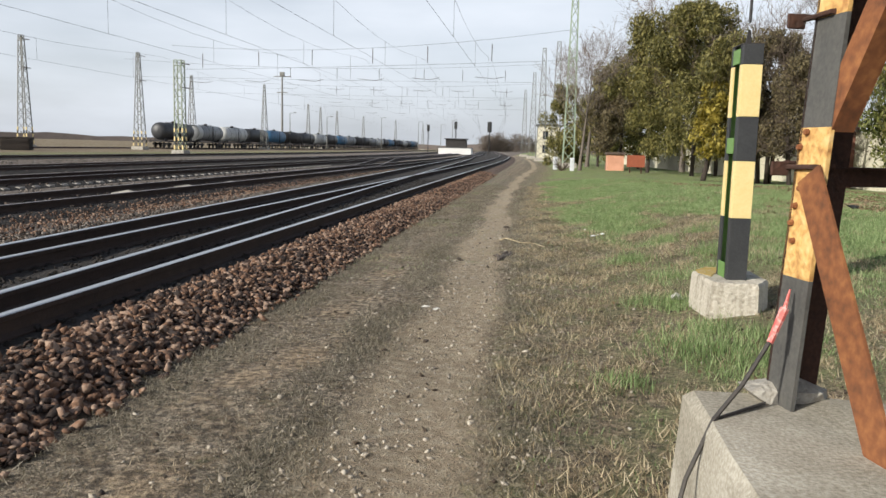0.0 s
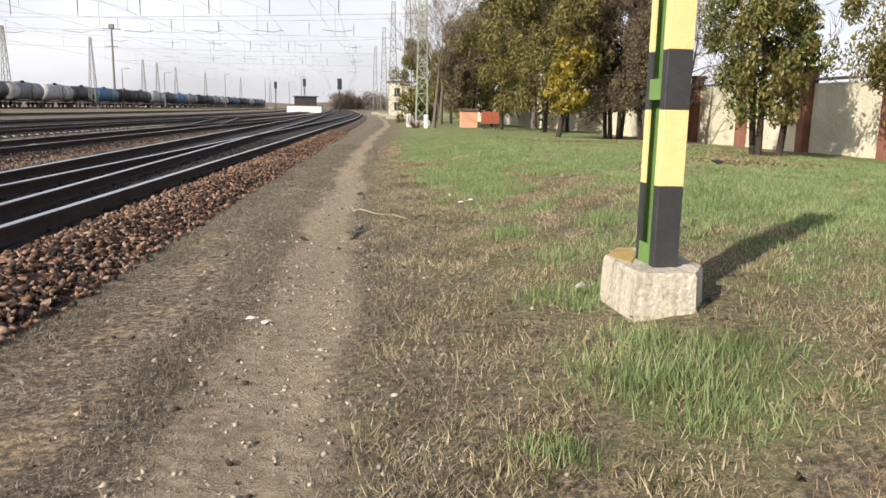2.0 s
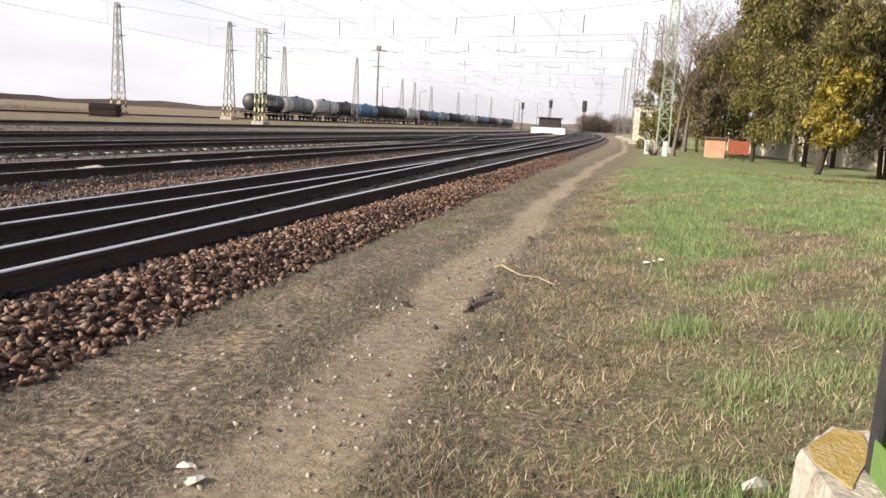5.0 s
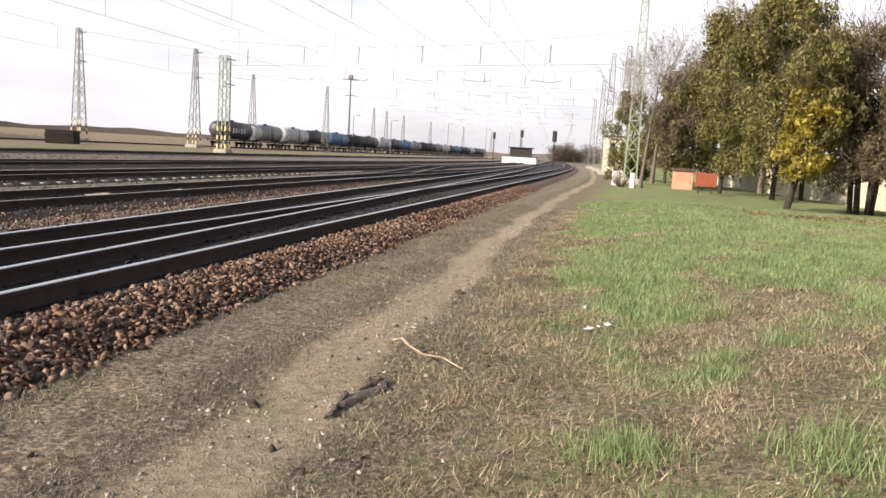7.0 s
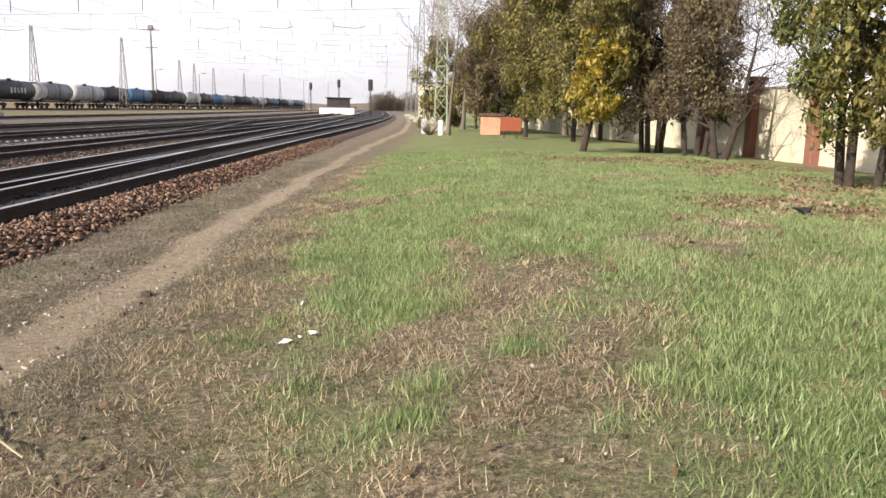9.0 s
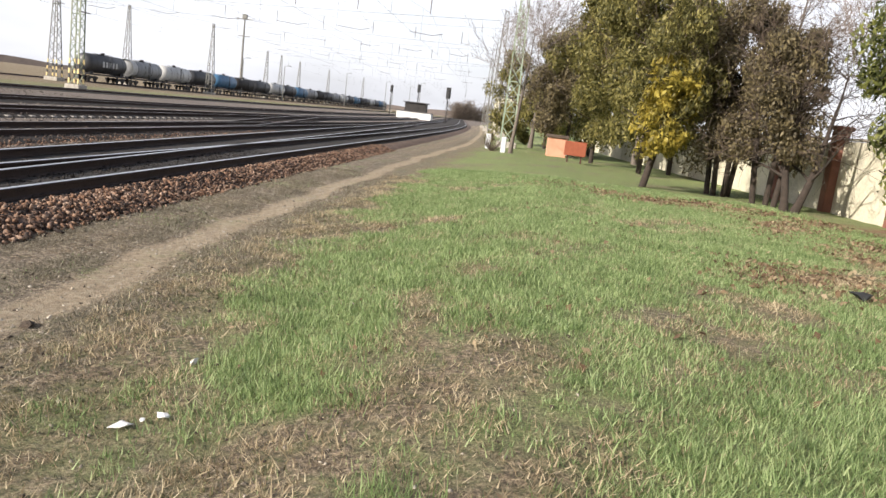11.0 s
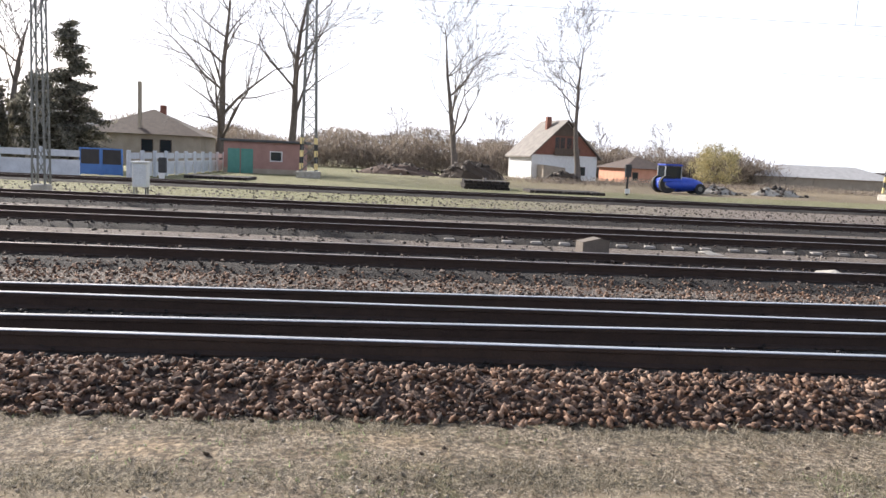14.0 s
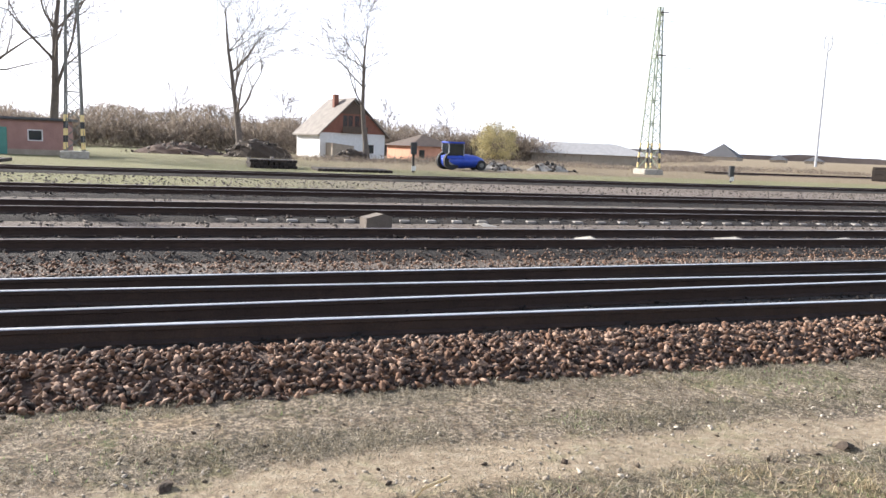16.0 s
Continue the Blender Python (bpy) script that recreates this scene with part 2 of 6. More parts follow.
M_THUJA_DARK = leafy("dark_green_thuja_leaf", [(0.05, 0.06, 0.018), (0.12, 0.14, 0.036), (0.24, 0.25, 0.066)])
M_THUJA_BROWN = leafy("brownish_juniper_leaf", [(0.07, 0.058, 0.034), (0.15, 0.122, 0.066), (0.25, 0.205, 0.105)])
M_YELLOWLEAF = leafy("yellow_green_leaf", [(0.16, 0.135, 0.022), (0.33, 0.265, 0.04), (0.46, 0.37, 0.07)])
# Needles greyed and lightened: hazy sun glare is put into their colour.
M_SPRUCE = leafy("spruce_needle_with_glare", [(0.075, 0.072, 0.055), (0.16, 0.15, 0.115), (0.24, 0.22, 0.17)])
M_SHRUB = leafy("grey_brown_thicket", [(0.12, 0.096, 0.08), (0.21, 0.17, 0.138), (0.3, 0.25, 0.19)])
M_WILLOW = leafy("pale_yellow_willow", [(0.3, 0.26, 0.13), (0.48, 0.42, 0.22)])
M_GRASS = leafy("spring_grass_blade", [(0.115, 0.17, 0.06), (0.225, 0.32, 0.12), (0.41, 0.49, 0.24)])
M_DRYGRASS = leafy("dry_grass_blade", [(0.23, 0.175, 0.105), (0.42, 0.335, 0.205), (0.62, 0.53, 0.36)])
M_MOSS = leafy("dark_olive_moss", [(0.05, 0.05, 0.022), (0.11, 0.105, 0.048), (0.19, 0.18, 0.085)])
M_GREYGRASS = leafy("grey_dry_moss", [(0.115, 0.1, 0.07), (0.23, 0.2, 0.145), (0.37, 0.325, 0.245)])
M_DEADLEAF = leafy("dead_brown_leaf", [(0.13, 0.08, 0.045), (0.26, 0.17, 0.1), (0.42, 0.32, 0.2)])
M_CHIP = material("pale_stone_chip", [(0.22, 0.185, 0.14), (0.46, 0.41, 0.34)], 4, 0.9, 0, 0.3, 40, 0.4, True)
M_PALESTONE = material("white_limestone", [(0.5, 0.47, 0.42), (0.72, 0.69, 0.63)], 8, 0.9, 0, 0.4, 40)
M_CLOD = material("dark_earth_clod", [(0.03, 0.022, 0.016), (0.09, 0.065, 0.045)], 9, 0.95, 0, 0.8, 50)
M_CABLE = material("black_cable_sheath", [(0.03, 0.027, 0.025), (0.07, 0.062, 0.055)], 9, 0.7, 0, 0.1)
M_REDTAPE = material("red_white_tape", [(0.5, 0.07, 0.06), (0.62, 0.14, 0.12), (0.75, 0.6, 0.55)], 25, 0.5, 0, 0.2)
M_PAPER = material("white_litter_paper", [(0.7, 0.7, 0.7), (0.8, 0.8, 0.8)], 9, 0.8, 0, 0.2)
M_HAZEWOOD = material("distant_woods", [(0.12, 0.10, 0.095), (0.2, 0.17, 0.155)], 0.12, 1.0, 0, 0, 1.5)
M_GLASS = bpy.data.materials.new("dark_window_glass")
M_GLASS.use_nodes = True
M_GLASS.node_tree.nodes["Principled BSDF"].inputs["Base Color"].default_value = (0.02, 0.025, 0.03, 1)
M_GLASS.node_tree.nodes["Principled BSDF"].inputs["Roughness"].default_value = 0.08


def ground_material():
    """Soil, dry turf, green turf, fallen leaves and yard gravel, mixed by the zones stored on the ground's points."""
    m = bpy.data.materials.new("ground_soil_and_turf")
    m.use_nodes = True
    n, l = m.node_tree.nodes, m.node_tree.links
    b = n["Principled BSDF"]
    b.inputs["Roughness"].default_value = 0.95
    tc = n.new("ShaderNodeTexCoord")

    def tex(scale, detail=6.0):
        t = n.new("ShaderNodeTexNoise")
        t.inputs["Scale"].default_value, t.inputs["Detail"].default_value = scale, detail
        t.inputs["Roughness"].default_value = 0.65
        l.new(tc.outputs["Object"], t.inputs["Vector"])
        return t.outputs["Fac"]

    def ramp(fac, *cols):
        r = n.new("ShaderNodeValToRGB")
        while len(r.color_ramp.elements) < len(cols):
            r.color_ramp.elements.new(0.5)
        for i, c in enumerate(cols):
            r.color_ramp.elements[i].position = 0.32 + 0.36 * i / (len(cols) - 1)
            r.color_ramp.elements[i].color = (*c, 1)
        l.new(fac, r.inputs["Fac"])
        return r.outputs["Color"]

    def mix(fac, a, c):
        x = n.new("ShaderNodeMix")
        x.data_type = "RGBA"
        l.new(fac, x.inputs["Factor"])
        l.new(a, x.inputs["A"])
        l.new(c, x.inputs["B"])
        return x.outputs["Result"]

    def zone(name, noise_fac, soft=0.25):
        """The stored zone, its border frayed by noise."""
        a = n.new("ShaderNodeAttribute")
        a.attribute_name = name
        s = n.new("ShaderNodeMath")
        s.operation = "ADD"
        l.new(a.outputs["Fac"], s.inputs[0])
        l.new(noise_fac, s.inputs[1])
        r = n.new("ShaderNodeMapRange")
        r.inputs["From Min"].default_value, r.inputs["From Max"].default_value = 1.0 - soft, 1.0 + soft
        l.new(s.outputs[0], r.inputs["Value"])
        return r.outputs["Result"]

    grain, mid, big, patch = tex(70, 4), tex(14), tex(1.6), tex(5)
    soil = ramp(grain, (0.06, 0.043, 0.026), (0.185, 0.14, 0.088), (0.42, 0.34, 0.235))
    soil2 = ramp(mid, (0.07, 0.05, 0.03), (0.3, 0.23, 0.15))
    base = mix(big, soil, soil2)
    dry = ramp(grain, (0.08, 0.062, 0.044), (0.24, 0.195, 0.14), (0.47, 0.395, 0.295))
    dry2 = ramp(mid, (0.055, 0.04, 0.026), (0.16, 0.12, 0.078), (0.31, 0.255, 0.18))
    sel = n.new("ShaderNodeMapRange")
    sel.inputs["From Min"].default_value, sel.inputs["From Max"].default_value = 0.46, 0.54
    l.new(patch, sel.inputs["Value"])
    dry = mix(sel.outputs["Result"], dry, dry2)
    col = mix(zone("dry", patch), base, dry)
    moss = ramp(grain, (0.06, 0.05, 0.035), (0.16, 0.135, 0.092), (0.31, 0.265, 0.19))
    col = mix(zone("moss", mid, 0.25), col, moss)
    sand = ramp(mid, (0.17, 0.118, 0.072), (0.3, 0.22, 0.138), (0.4, 0.31, 0.205))
    col = mix(zone("sand", mid, 0.25), col, sand)
    path = ramp(mid, (0.25, 0.19, 0.125), (0.37, 0.295, 0.2), (0.48, 0.4, 0.29))
    clump = n.new("ShaderNodeMapRange")
    clump.inputs["From Min"].default_value, clump.inputs["From Max"].default_value = 0.42, 0.6
    clump.inputs["To Min"].default_value, clump.inputs["To Max"].default_value = 0.58, 1.7
    l.new(tex(24, 5), clump.inputs["Value"])
    dark = n.new("ShaderNodeVectorMath")
    dark.operation = "SCALE"
    l.new(col, dark.inputs[0])
    l.new(clump.outputs["Result"], dark.inputs["Scale"])
    col = dark.outputs["Vector"]
    col = mix(zone("path", patch, 0.2), col, path)
    green = ramp(grain, (0.085, 0.11, 0.036), (0.2, 0.255, 0.085), (0.37, 0.41, 0.16))
    col = mix(zone("green", patch, 0.3), col, green)
    leaf = ramp(mid, (0.10, 0.055, 0.03), (0.22, 0.125, 0.07), (0.3, 0.2, 0.12))
    col = mix(zone("leaf", patch, 0.2), col, leaf)
    yard = ramp(mid, (0.075, 0.058, 0.046), (0.15, 0.122, 0.1), (0.26, 0.222, 0.187))
    col = mix(zone("yard", big, 0.2), col, yard)
    field = ramp(patch, (0.10, 0.09, 0.046), (0.175, 0.165, 0.076), (0.2, 0.215, 0.085))
    col = mix(zone("field", big, 0.25), col, field)
    scrub = ramp(patch, (0.10, 0.075, 0.045), (0.19, 0.145, 0.085), (0.27, 0.215, 0.13))
    col = mix(zone("scrub", big, 0.25), col, scrub)
    l.new(col, b.inputs["Base Color"])
    bn = n.new("ShaderNodeBump")
    bn.inputs["Strength"].default_value, bn.inputs["Distance"].default_value = 0.9, 0.04
    l.new(grain, bn.inputs["Height"])
    bn2 = n.new("ShaderNodeBump")
    bn2.inputs["Strength"].default_value, bn2.inputs["Distance"].default_value = 0.6, 0.08
    l.new(mid, bn2.inputs["Height"])
    l.new(bn.outputs["Normal"], bn2.inputs["Normal"])
    l.new(bn2.outputs["Normal"], b.inputs["Normal"])
    return m


# ---------- builders ----------
class Geo:
    """Collects points and faces of one mesh."""

    def __init__(self):
        self.v, self.f, self.mi = [], [], []

    def add(self, verts, faces, mi=0):
        o = len(self.v)
        self.v += [tuple(p) for p in verts]
        self.f += [tuple(i + o for i in f) for f in faces]
        self.mi += [mi] * len(faces)
        return self

    def box(self, x0, y0, z0, x1, y1, z1, bev=0.0, mi=0):
        if bev <= 0:
            vs = [(x, y, z) for z in (z0, z1) for x, y in ((x0, y0), (x1, y0), (x1, y1), (x0, y1))]
            return self.add(vs, [(3, 2, 1, 0), (4, 5, 6, 7), (0, 1, 5, 4), (1, 2, 6, 5), (2, 3, 7, 6), (3, 0, 4, 7)], mi)
        b = bev
        ring = lambda e: [(x0 + e + b, y0 + e), (x1 - e - b, y0 + e), (x1 - e, y0 + e + b), (x1 - e, y1 - e - b), (x1 - e - b, y1 - e), (x0 + e + b, y1 - e), (x0 + e, y1 - e - b), (x0 + e, y0 + e + b)]
        vs = [(x, y, z) for e, z in ((b, z0), (0, z0 + b), (0, z1 - b), (b, z1)) for x, y in ring(e)]
        fs = [tuple(range(7, -1, -1)), tuple(range(24, 32))]
        for k in range(3):
            fs += [(k * 8 + i, k * 8 + (i + 1) % 8, k * 8 + 8 + (i + 1) % 8, k * 8 + 8 + i) for i in range(8)]
        return self.add(vs, fs, mi)

    def tube(self, p0, p1, r0, r1=None, n=6, mi=0, cap=True):
        r1 = r0 if r1 is None else r1
        p0, p1 = Vector(p0), Vector(p1)
        d = (p1 - p0)
        if d.length < 1e-6:
            return self
        d.normalize()
        u = d.orthogonal().normalized()
        w = d.cross(u)
        vs = []
        for p, r in ((p0, r0), (p1, r1)):
            vs += [p + (u * math.cos(2 * math.pi * i / n) + w * math.sin(2 * math.pi * i / n)) * r for i in range(n)]
        fs = [(i, (i + 1) % n, n + (i + 1) % n, n + i) for i in range(n)]
        if cap:
            fs += [tuple(range(n - 1, -1, -1)), tuple(range(n, 2 * n))]
        return self.add(vs, fs, mi)

    def line(self, pts, r, n=4):
        """One bent wire or branch through the points; r is a radius or one for each point."""
        pts = [Vector(p) for p in pts]
        rr = list(r) if isinstance(r, (list, tuple)) else [r] * len(pts)
        vs, fs = [], []
        for k, p in enumerate(pts):
            d = (pts[min(k + 1, len(pts) - 1)] - pts[max(k - 1, 0)]).normalized()
            u = d.cross(Vector((0.31, 0.17, 0.93))).normalized()
            w = d.cross(u)
            vs += [p + (u * math.cos(2 * math.pi * i / n) + w * math.sin(2 * math.pi * i / n)) * rr[k] for i in range(n)]
        for k in range(len(pts) - 1):
            fs += [(k * n + i, k * n + (i + 1) % n, (k + 1) * n + (i + 1) % n, (k + 1) * n + i) for i in range(n)]
        fs += [tuple(range(n - 1, -1, -1)), tuple(range((len(pts) - 1) * n, len(pts) * n))]
        return self.add(vs, fs, mi=0)

    def prism(self, poly, axis, a, b, mi=0):
        """A 2-D outline pushed along an axis from a to b. For x: (y, z); for y: (x, z); for z: (x, y)."""
        put = {"x": lambda s, p: (s, p[0], p[1]), "y": lambda s, p: (p[0], s, p[1]), "z": lambda s, p: (p[0], p[1], s)}[axis]
        n = len(poly)
        vs = [put(a, p) for p in poly] + [put(b, p) for p in poly]
        fs = [tuple(range(n)), tuple(range(2 * n - 1, n - 1, -1))] + [(i, n + i, n + (i + 1) % n, (i + 1) % n) for i in range(n)]
        return self.add(vs, fs, mi)

    def mesh(self, name, *mats, smooth=False):
        me = bpy.data.meshes.new(name)
        me.from_pydata(self.v, [], self.f)
        for m in mats:
            me.materials.append(m)
        if len(mats) > 1:
            me.polygons.foreach_set("material_index", self.mi)
        if smooth:
            me.polygons.foreach_set("use_smooth", [True] * len(me.polygons))
        me.update()
        bm = bmesh.new()
        bm.from_mesh(me)
        bmesh.ops.recalc_face_normals(bm, faces=bm.faces)
        bm.to_mesh(me)
        bm.free()
        return me


def thing(name, label, category, at=(0, 0, 0), turn=0.0, group="", kind="", scale=1.0):
    ob = new(name)
    ob.matrix_basis = pose(*at, 0, 0, turn) @ Matrix.Diagonal((scale, scale, scale, 1))
    ob.empty_display_size = 0.1
    return tagged(ob, label, category, group, kind)


def part(name, geo, mat, parent, label="", smooth=False, at=None):
    me = geo if isinstance(geo, bpy.types.Mesh) else geo.mesh(name, *(mat if isinstance(mat, (list, tuple)) else (mat,)), smooth=smooth)
    ob = new(name, me)
    ob.parent = parent
    if at is not None:
        ob.matrix_basis = at
    return tagged(ob, label)


def cards(name, pts, normals, size_u, size_v, mat, ups=None):
    """One mesh of many small leaf-shaped quads; pts and normals are arrays."""
    n = len(pts)
    rnd = np.random.normal(size=(n, 3)) if ups is None else ups
    u = np.cross(normals, rnd)
    u /= np.linalg.norm(u, axis=1)[:, None] + 1e-9
    w = np.cross(normals, u)
    su, sv = size_u[:, None] * u, size_v[:, None] * w
    v = np.stack([pts - su * 0.5, pts - sv * 0.9, pts + su * 0.5, pts + sv * 0.9], 1).reshape(-1, 3)
    me = bpy.data.meshes.new(name)
    me.vertices.add(4 * n)
    me.vertices.foreach_set("co", v.ravel())
    me.loops.add(4 * n)
    me.loops.foreach_set("vertex_index", np.arange(4 * n))
    me.polygons.add(n)
    me.polygons.foreach_set("loop_start", np.arange(0, 4 * n, 4))
    me.materials.append(mat)
    me.update(calc_edges=True)
    return me


def blades(name, x, y, z, h, wide, mat, lean=0.5):
    """One mesh of many leaning grass blades, each a narrow tapered leaf."""
    n = len(x)
    a = np.random.uniform(0, 2 * np.pi, n)
    b = np.random.uniform(0, 2 * np.pi, n)
    k = np.random.uniform(0.1, lean, n) * h
    base = np.stack([x, y, z - 0.01], 1)
    side = np.stack([np.cos(a), np.sin(a), np.zeros(n)], 1) * wide[:, None]
    tip = np.stack([np.cos(b) * k, np.sin(b) * k, h], 1)
    v = np.stack([base - side, base + side, base + tip], 1).reshape(-1, 3)
    me = bpy.data.meshes.new(name)
    me.vertices.add(3 * n)
    me.vertices.foreach_set("co", v.ravel())
    me.loops.add(3 * n)
    me.loops.foreach_set("vertex_index", np.arange(3 * n))
    me.polygons.add(n)
    me.polygons.foreach_set("loop_start", np.arange(0, 3 * n, 3))
    me.materials.append(mat)
    me.update(calc_edges=True)
    return me


ICO_V, ICO_F = None, None


def rock(seed, squash=0.75):
    """An angular stone of unit size: 12 points, 20 faces."""
    global ICO_V, ICO_F
    if ICO_V is None:
        bm = bmesh.new()
        bmesh.ops.create_icosphere(bm, subdivisions=1, radius=0.5)
        ICO_V = np.array([v.co[:] for v in bm.verts])
        ICO_F = [tuple(v.index for v in f.verts) for f in bm.faces]
        bm.free()
    r = np.random.RandomState(seed)
    v = ICO_V * r.uniform(0.5, 1.5, (len(ICO_V), 1)) * np.array([1.25, r.uniform(0.5, 0.85), squash * r.uniform(0.45, 0.9)])
    return v


OCTA_F = [(0, 2, 4), (2, 1, 4), (1, 3, 4), (3, 0, 4), (2, 0, 5), (1, 2, 5), (3, 1, 5), (0, 3, 5)]


def chip(seed):
    """A plainer angular stone of unit size: 6 points, 8 faces."""
    r = np.random.RandomState(seed + 300)
    v = 0.62 * np.array([(1, 0, 0), (-1, 0, 0), (0, 1, 0), (0, -1, 0), (0, 0, 1), (0, 0, -1)], float)
    return (v + r.normal(0, 0.13, v.shape)) * np.array([1.15, r.uniform(0.6, 0.9), r.uniform(0.45, 0.7)])


def rocks(name, pts, sizes, mat, plain=True):
    """Many loose stones as one mesh."""
    shapes = [rock(s) for s in range(9)] if not plain else [chip(s) for s in range(9)]
    V, F, o = [], [], 0
    nf = np.array(OCTA_F if plain else ICO_F)
    for i, (p, s) in enumerate(zip(pts, sizes)):
        q = Euler(np.random.uniform(-0.9, 0.9, 3) * np.array([1, 1, 3.5])).to_matrix()
        V.append(shapes[i % 9] @ np.array(q).T * s + p)
        F.append(nf + o)
        o += len(shapes[0])
    V, F = np.concatenate(V), np.concatenate(F)
    me = bpy.data.meshes.new(name)
    me.vertices.add(len(V))
    me.vertices.foreach_set("co", V.ravel())
    me.loops.add(F.size)
    me.loops.foreach_set("vertex_index", F.ravel())
    me.polygons.add(len(F))
    me.polygons.foreach_set("loop_start", np.arange(0, F.size, 3))
    me.materials.append(mat)
    me.update(calc_edges=True)
    return me


# ---------- the lie of the land ----------
def bend(y):
    """The tracks bend to the left beyond 60 m."""
    y = np.asarray(y, float)
    return -0.0003 * np.maximum(0, np.minimum(y, 170) - 60) ** 2 - 0.066 * np.maximum(0, y - 170)


def path_x(y):
    y = np.asarray(y, float)
    return np.interp(y, [-5, 6, 9.4, 14, 23, 38, 60, 120], [-1.5, -1.68, -1.8, -1.85, -2.05, -1.9, -1.3, -1.6]) + 0.06 * np.sin(y * 0.9) + np.where(y > 70, bend(y), 0)


def hill(x, y):
    """Small unevenness of the open ground."""
    x, y = np.asarray(x, float), np.asarray(y, float)
    z = 0.025 * np.sin(1.7 * x + 0.6 * y) * np.sin(0.8 * y - 0.5 * x) + 0.012 * np.sin(5.1 * x + 2) * np.sin(4.3 * y)
    near = np.clip((x + 3.4) / 1.0, 0, 1) * np.clip((40 - x) / 20, 0, 1)
    bank = np.interp(x, [-2.2, -1.2, -0.4, 0.3, 0.9, 1.6, 3.0, 7.0, 12.0], [0, 0.02, 0.05, 0.11, 0.21, 0.3, 0.34, 0.26, 0.15]) * np.interp(y, [-10, 2, 9, 20, 35, 60], [0.6, 0.7, 1, 1, 0.7, 0.3])
    return z * near + bank - 0.03 * np.exp(-((x - path_x(y)) / 0.45) ** 2)


def wobble(x, y, f, s):
    return np.sin(f * x + s) * np.sin(f * 0.83 * y + 1.7 * s) + 0.6 * np.sin(f * 2.1 * x - f * 1.3 * y + s * 3) + 0.4 * np.sin(f * 3.7 * y + f * 2.9 * x + s * 5)


def blot(x, y, cx, cy, rx, ry):
    return np.exp(-(((x - cx) / rx) ** 2 + ((y - cy) / ry) ** 2) ** 2)


def greenness(x, y):
    """How green the turf is, 0 to 1: bare by the path, lush towards the trees, with worn patches."""
    d = x - path_x(y)
    along = np.interp(y, [0, 4, 5.6, 6.8, 8.5, 11, 13.5], [0.3, 0.5, 0.42, 0.16, 0.2, 0.42, 1.0])
    along = np.clip(along + 0.75 * np.clip((x - 1.2) / 1.6, 0, 1) * np.clip((y - 5) / 3, 0, 1), 0, 1)
    g = np.clip((d - 1.0) / 0.9, 0, 1) * along
    worn = blot(x, y, 1.35, 14.1, 0.8, 1.0) + blot(x, y, 1.0, 15.6, 0.26, 0.8) + blot(x, y, 1.0, 12.6, 1.1, 0.8) + blot(x, y, -0.6, 12.2, 0.5, 0.7) + blot(x, y, 0.9, 10.7, 0.7, 0.5) + 0.8 * blot(x, y, -0.4, 13.6, 0.6, 0.5) + 0.6 * blot(x, y, 2.6, 19.5, 1.2, 0.6) + 0.6 * blot(x, y, 3.9, 23.5, 1.4, 0.9)
    g = g * (0.86 + 0.42 * wobble(x, y, 0.9, 1.3)) * np.clip(1 - 0.92 * worn, 0, 1) + 0.24 * wobble(x, y, 2.7, 0.4) * (d > 0.9) * np.clip(along, 0.3, 1)
    g = np.where(d > 0.9, g + 0.12 * np.clip((y - 14) / 10, 0, 1), g)
    return np.clip(g, 0, 1)


def drift(x, y):
    """Where dead leaves have gathered, 0 to 1."""
    a = 1.25 * np.exp(-((y - 30.3 - 0.5 * np.sin(x)) / 1.7) ** 2) * np.clip((x - 1.2) / 3, 0, 1)
    b = blot(x, y, 6.3, 19.0, 2.3, 1.7) + blot(x, y, 8.4, 24.5, 1.9, 4.0)
    return np.clip((a + b) * (0.85 + 0.4 * wobble(x, y, 1.6, 2)), 0, 1)


def trodden(x, y):
    """Dark matted moss beside the footpath and along the ballast, 0 to 1."""
    d = x - path_x(y)
    left = np.exp(-((d + 0.52 + 0.05 * np.sin(1.3 * y)) / 0.2) ** 2)
    right = 0.8 * np.exp(-((d - 0.55 - 0.06 * np.sin(1.1 * y + 1)) / 0.27) ** 2)
    edge = 0.75 * np.exp(-((x + 3.15) / 0.25) ** 2)
    return np.clip((left + right + edge) * (0.72 + 0.42 * wobble(x, y, 3.1, 2.4)), 0, 1)


def sandy(x, y):
    """Tan patches of bare dust between the path and the ballast, 0 to 1."""
    d = x - path_x(y)
    return np.clip(np.exp(-((d + 1.0 + 0.08 * np.sin(0.7 * y)) / 0.24) ** 2) * (0.3 + 0.75 * wobble(x, y, 2.6, 0.9)), 0, 1) * np.clip((16 - y) / 8, 0.25, 1)


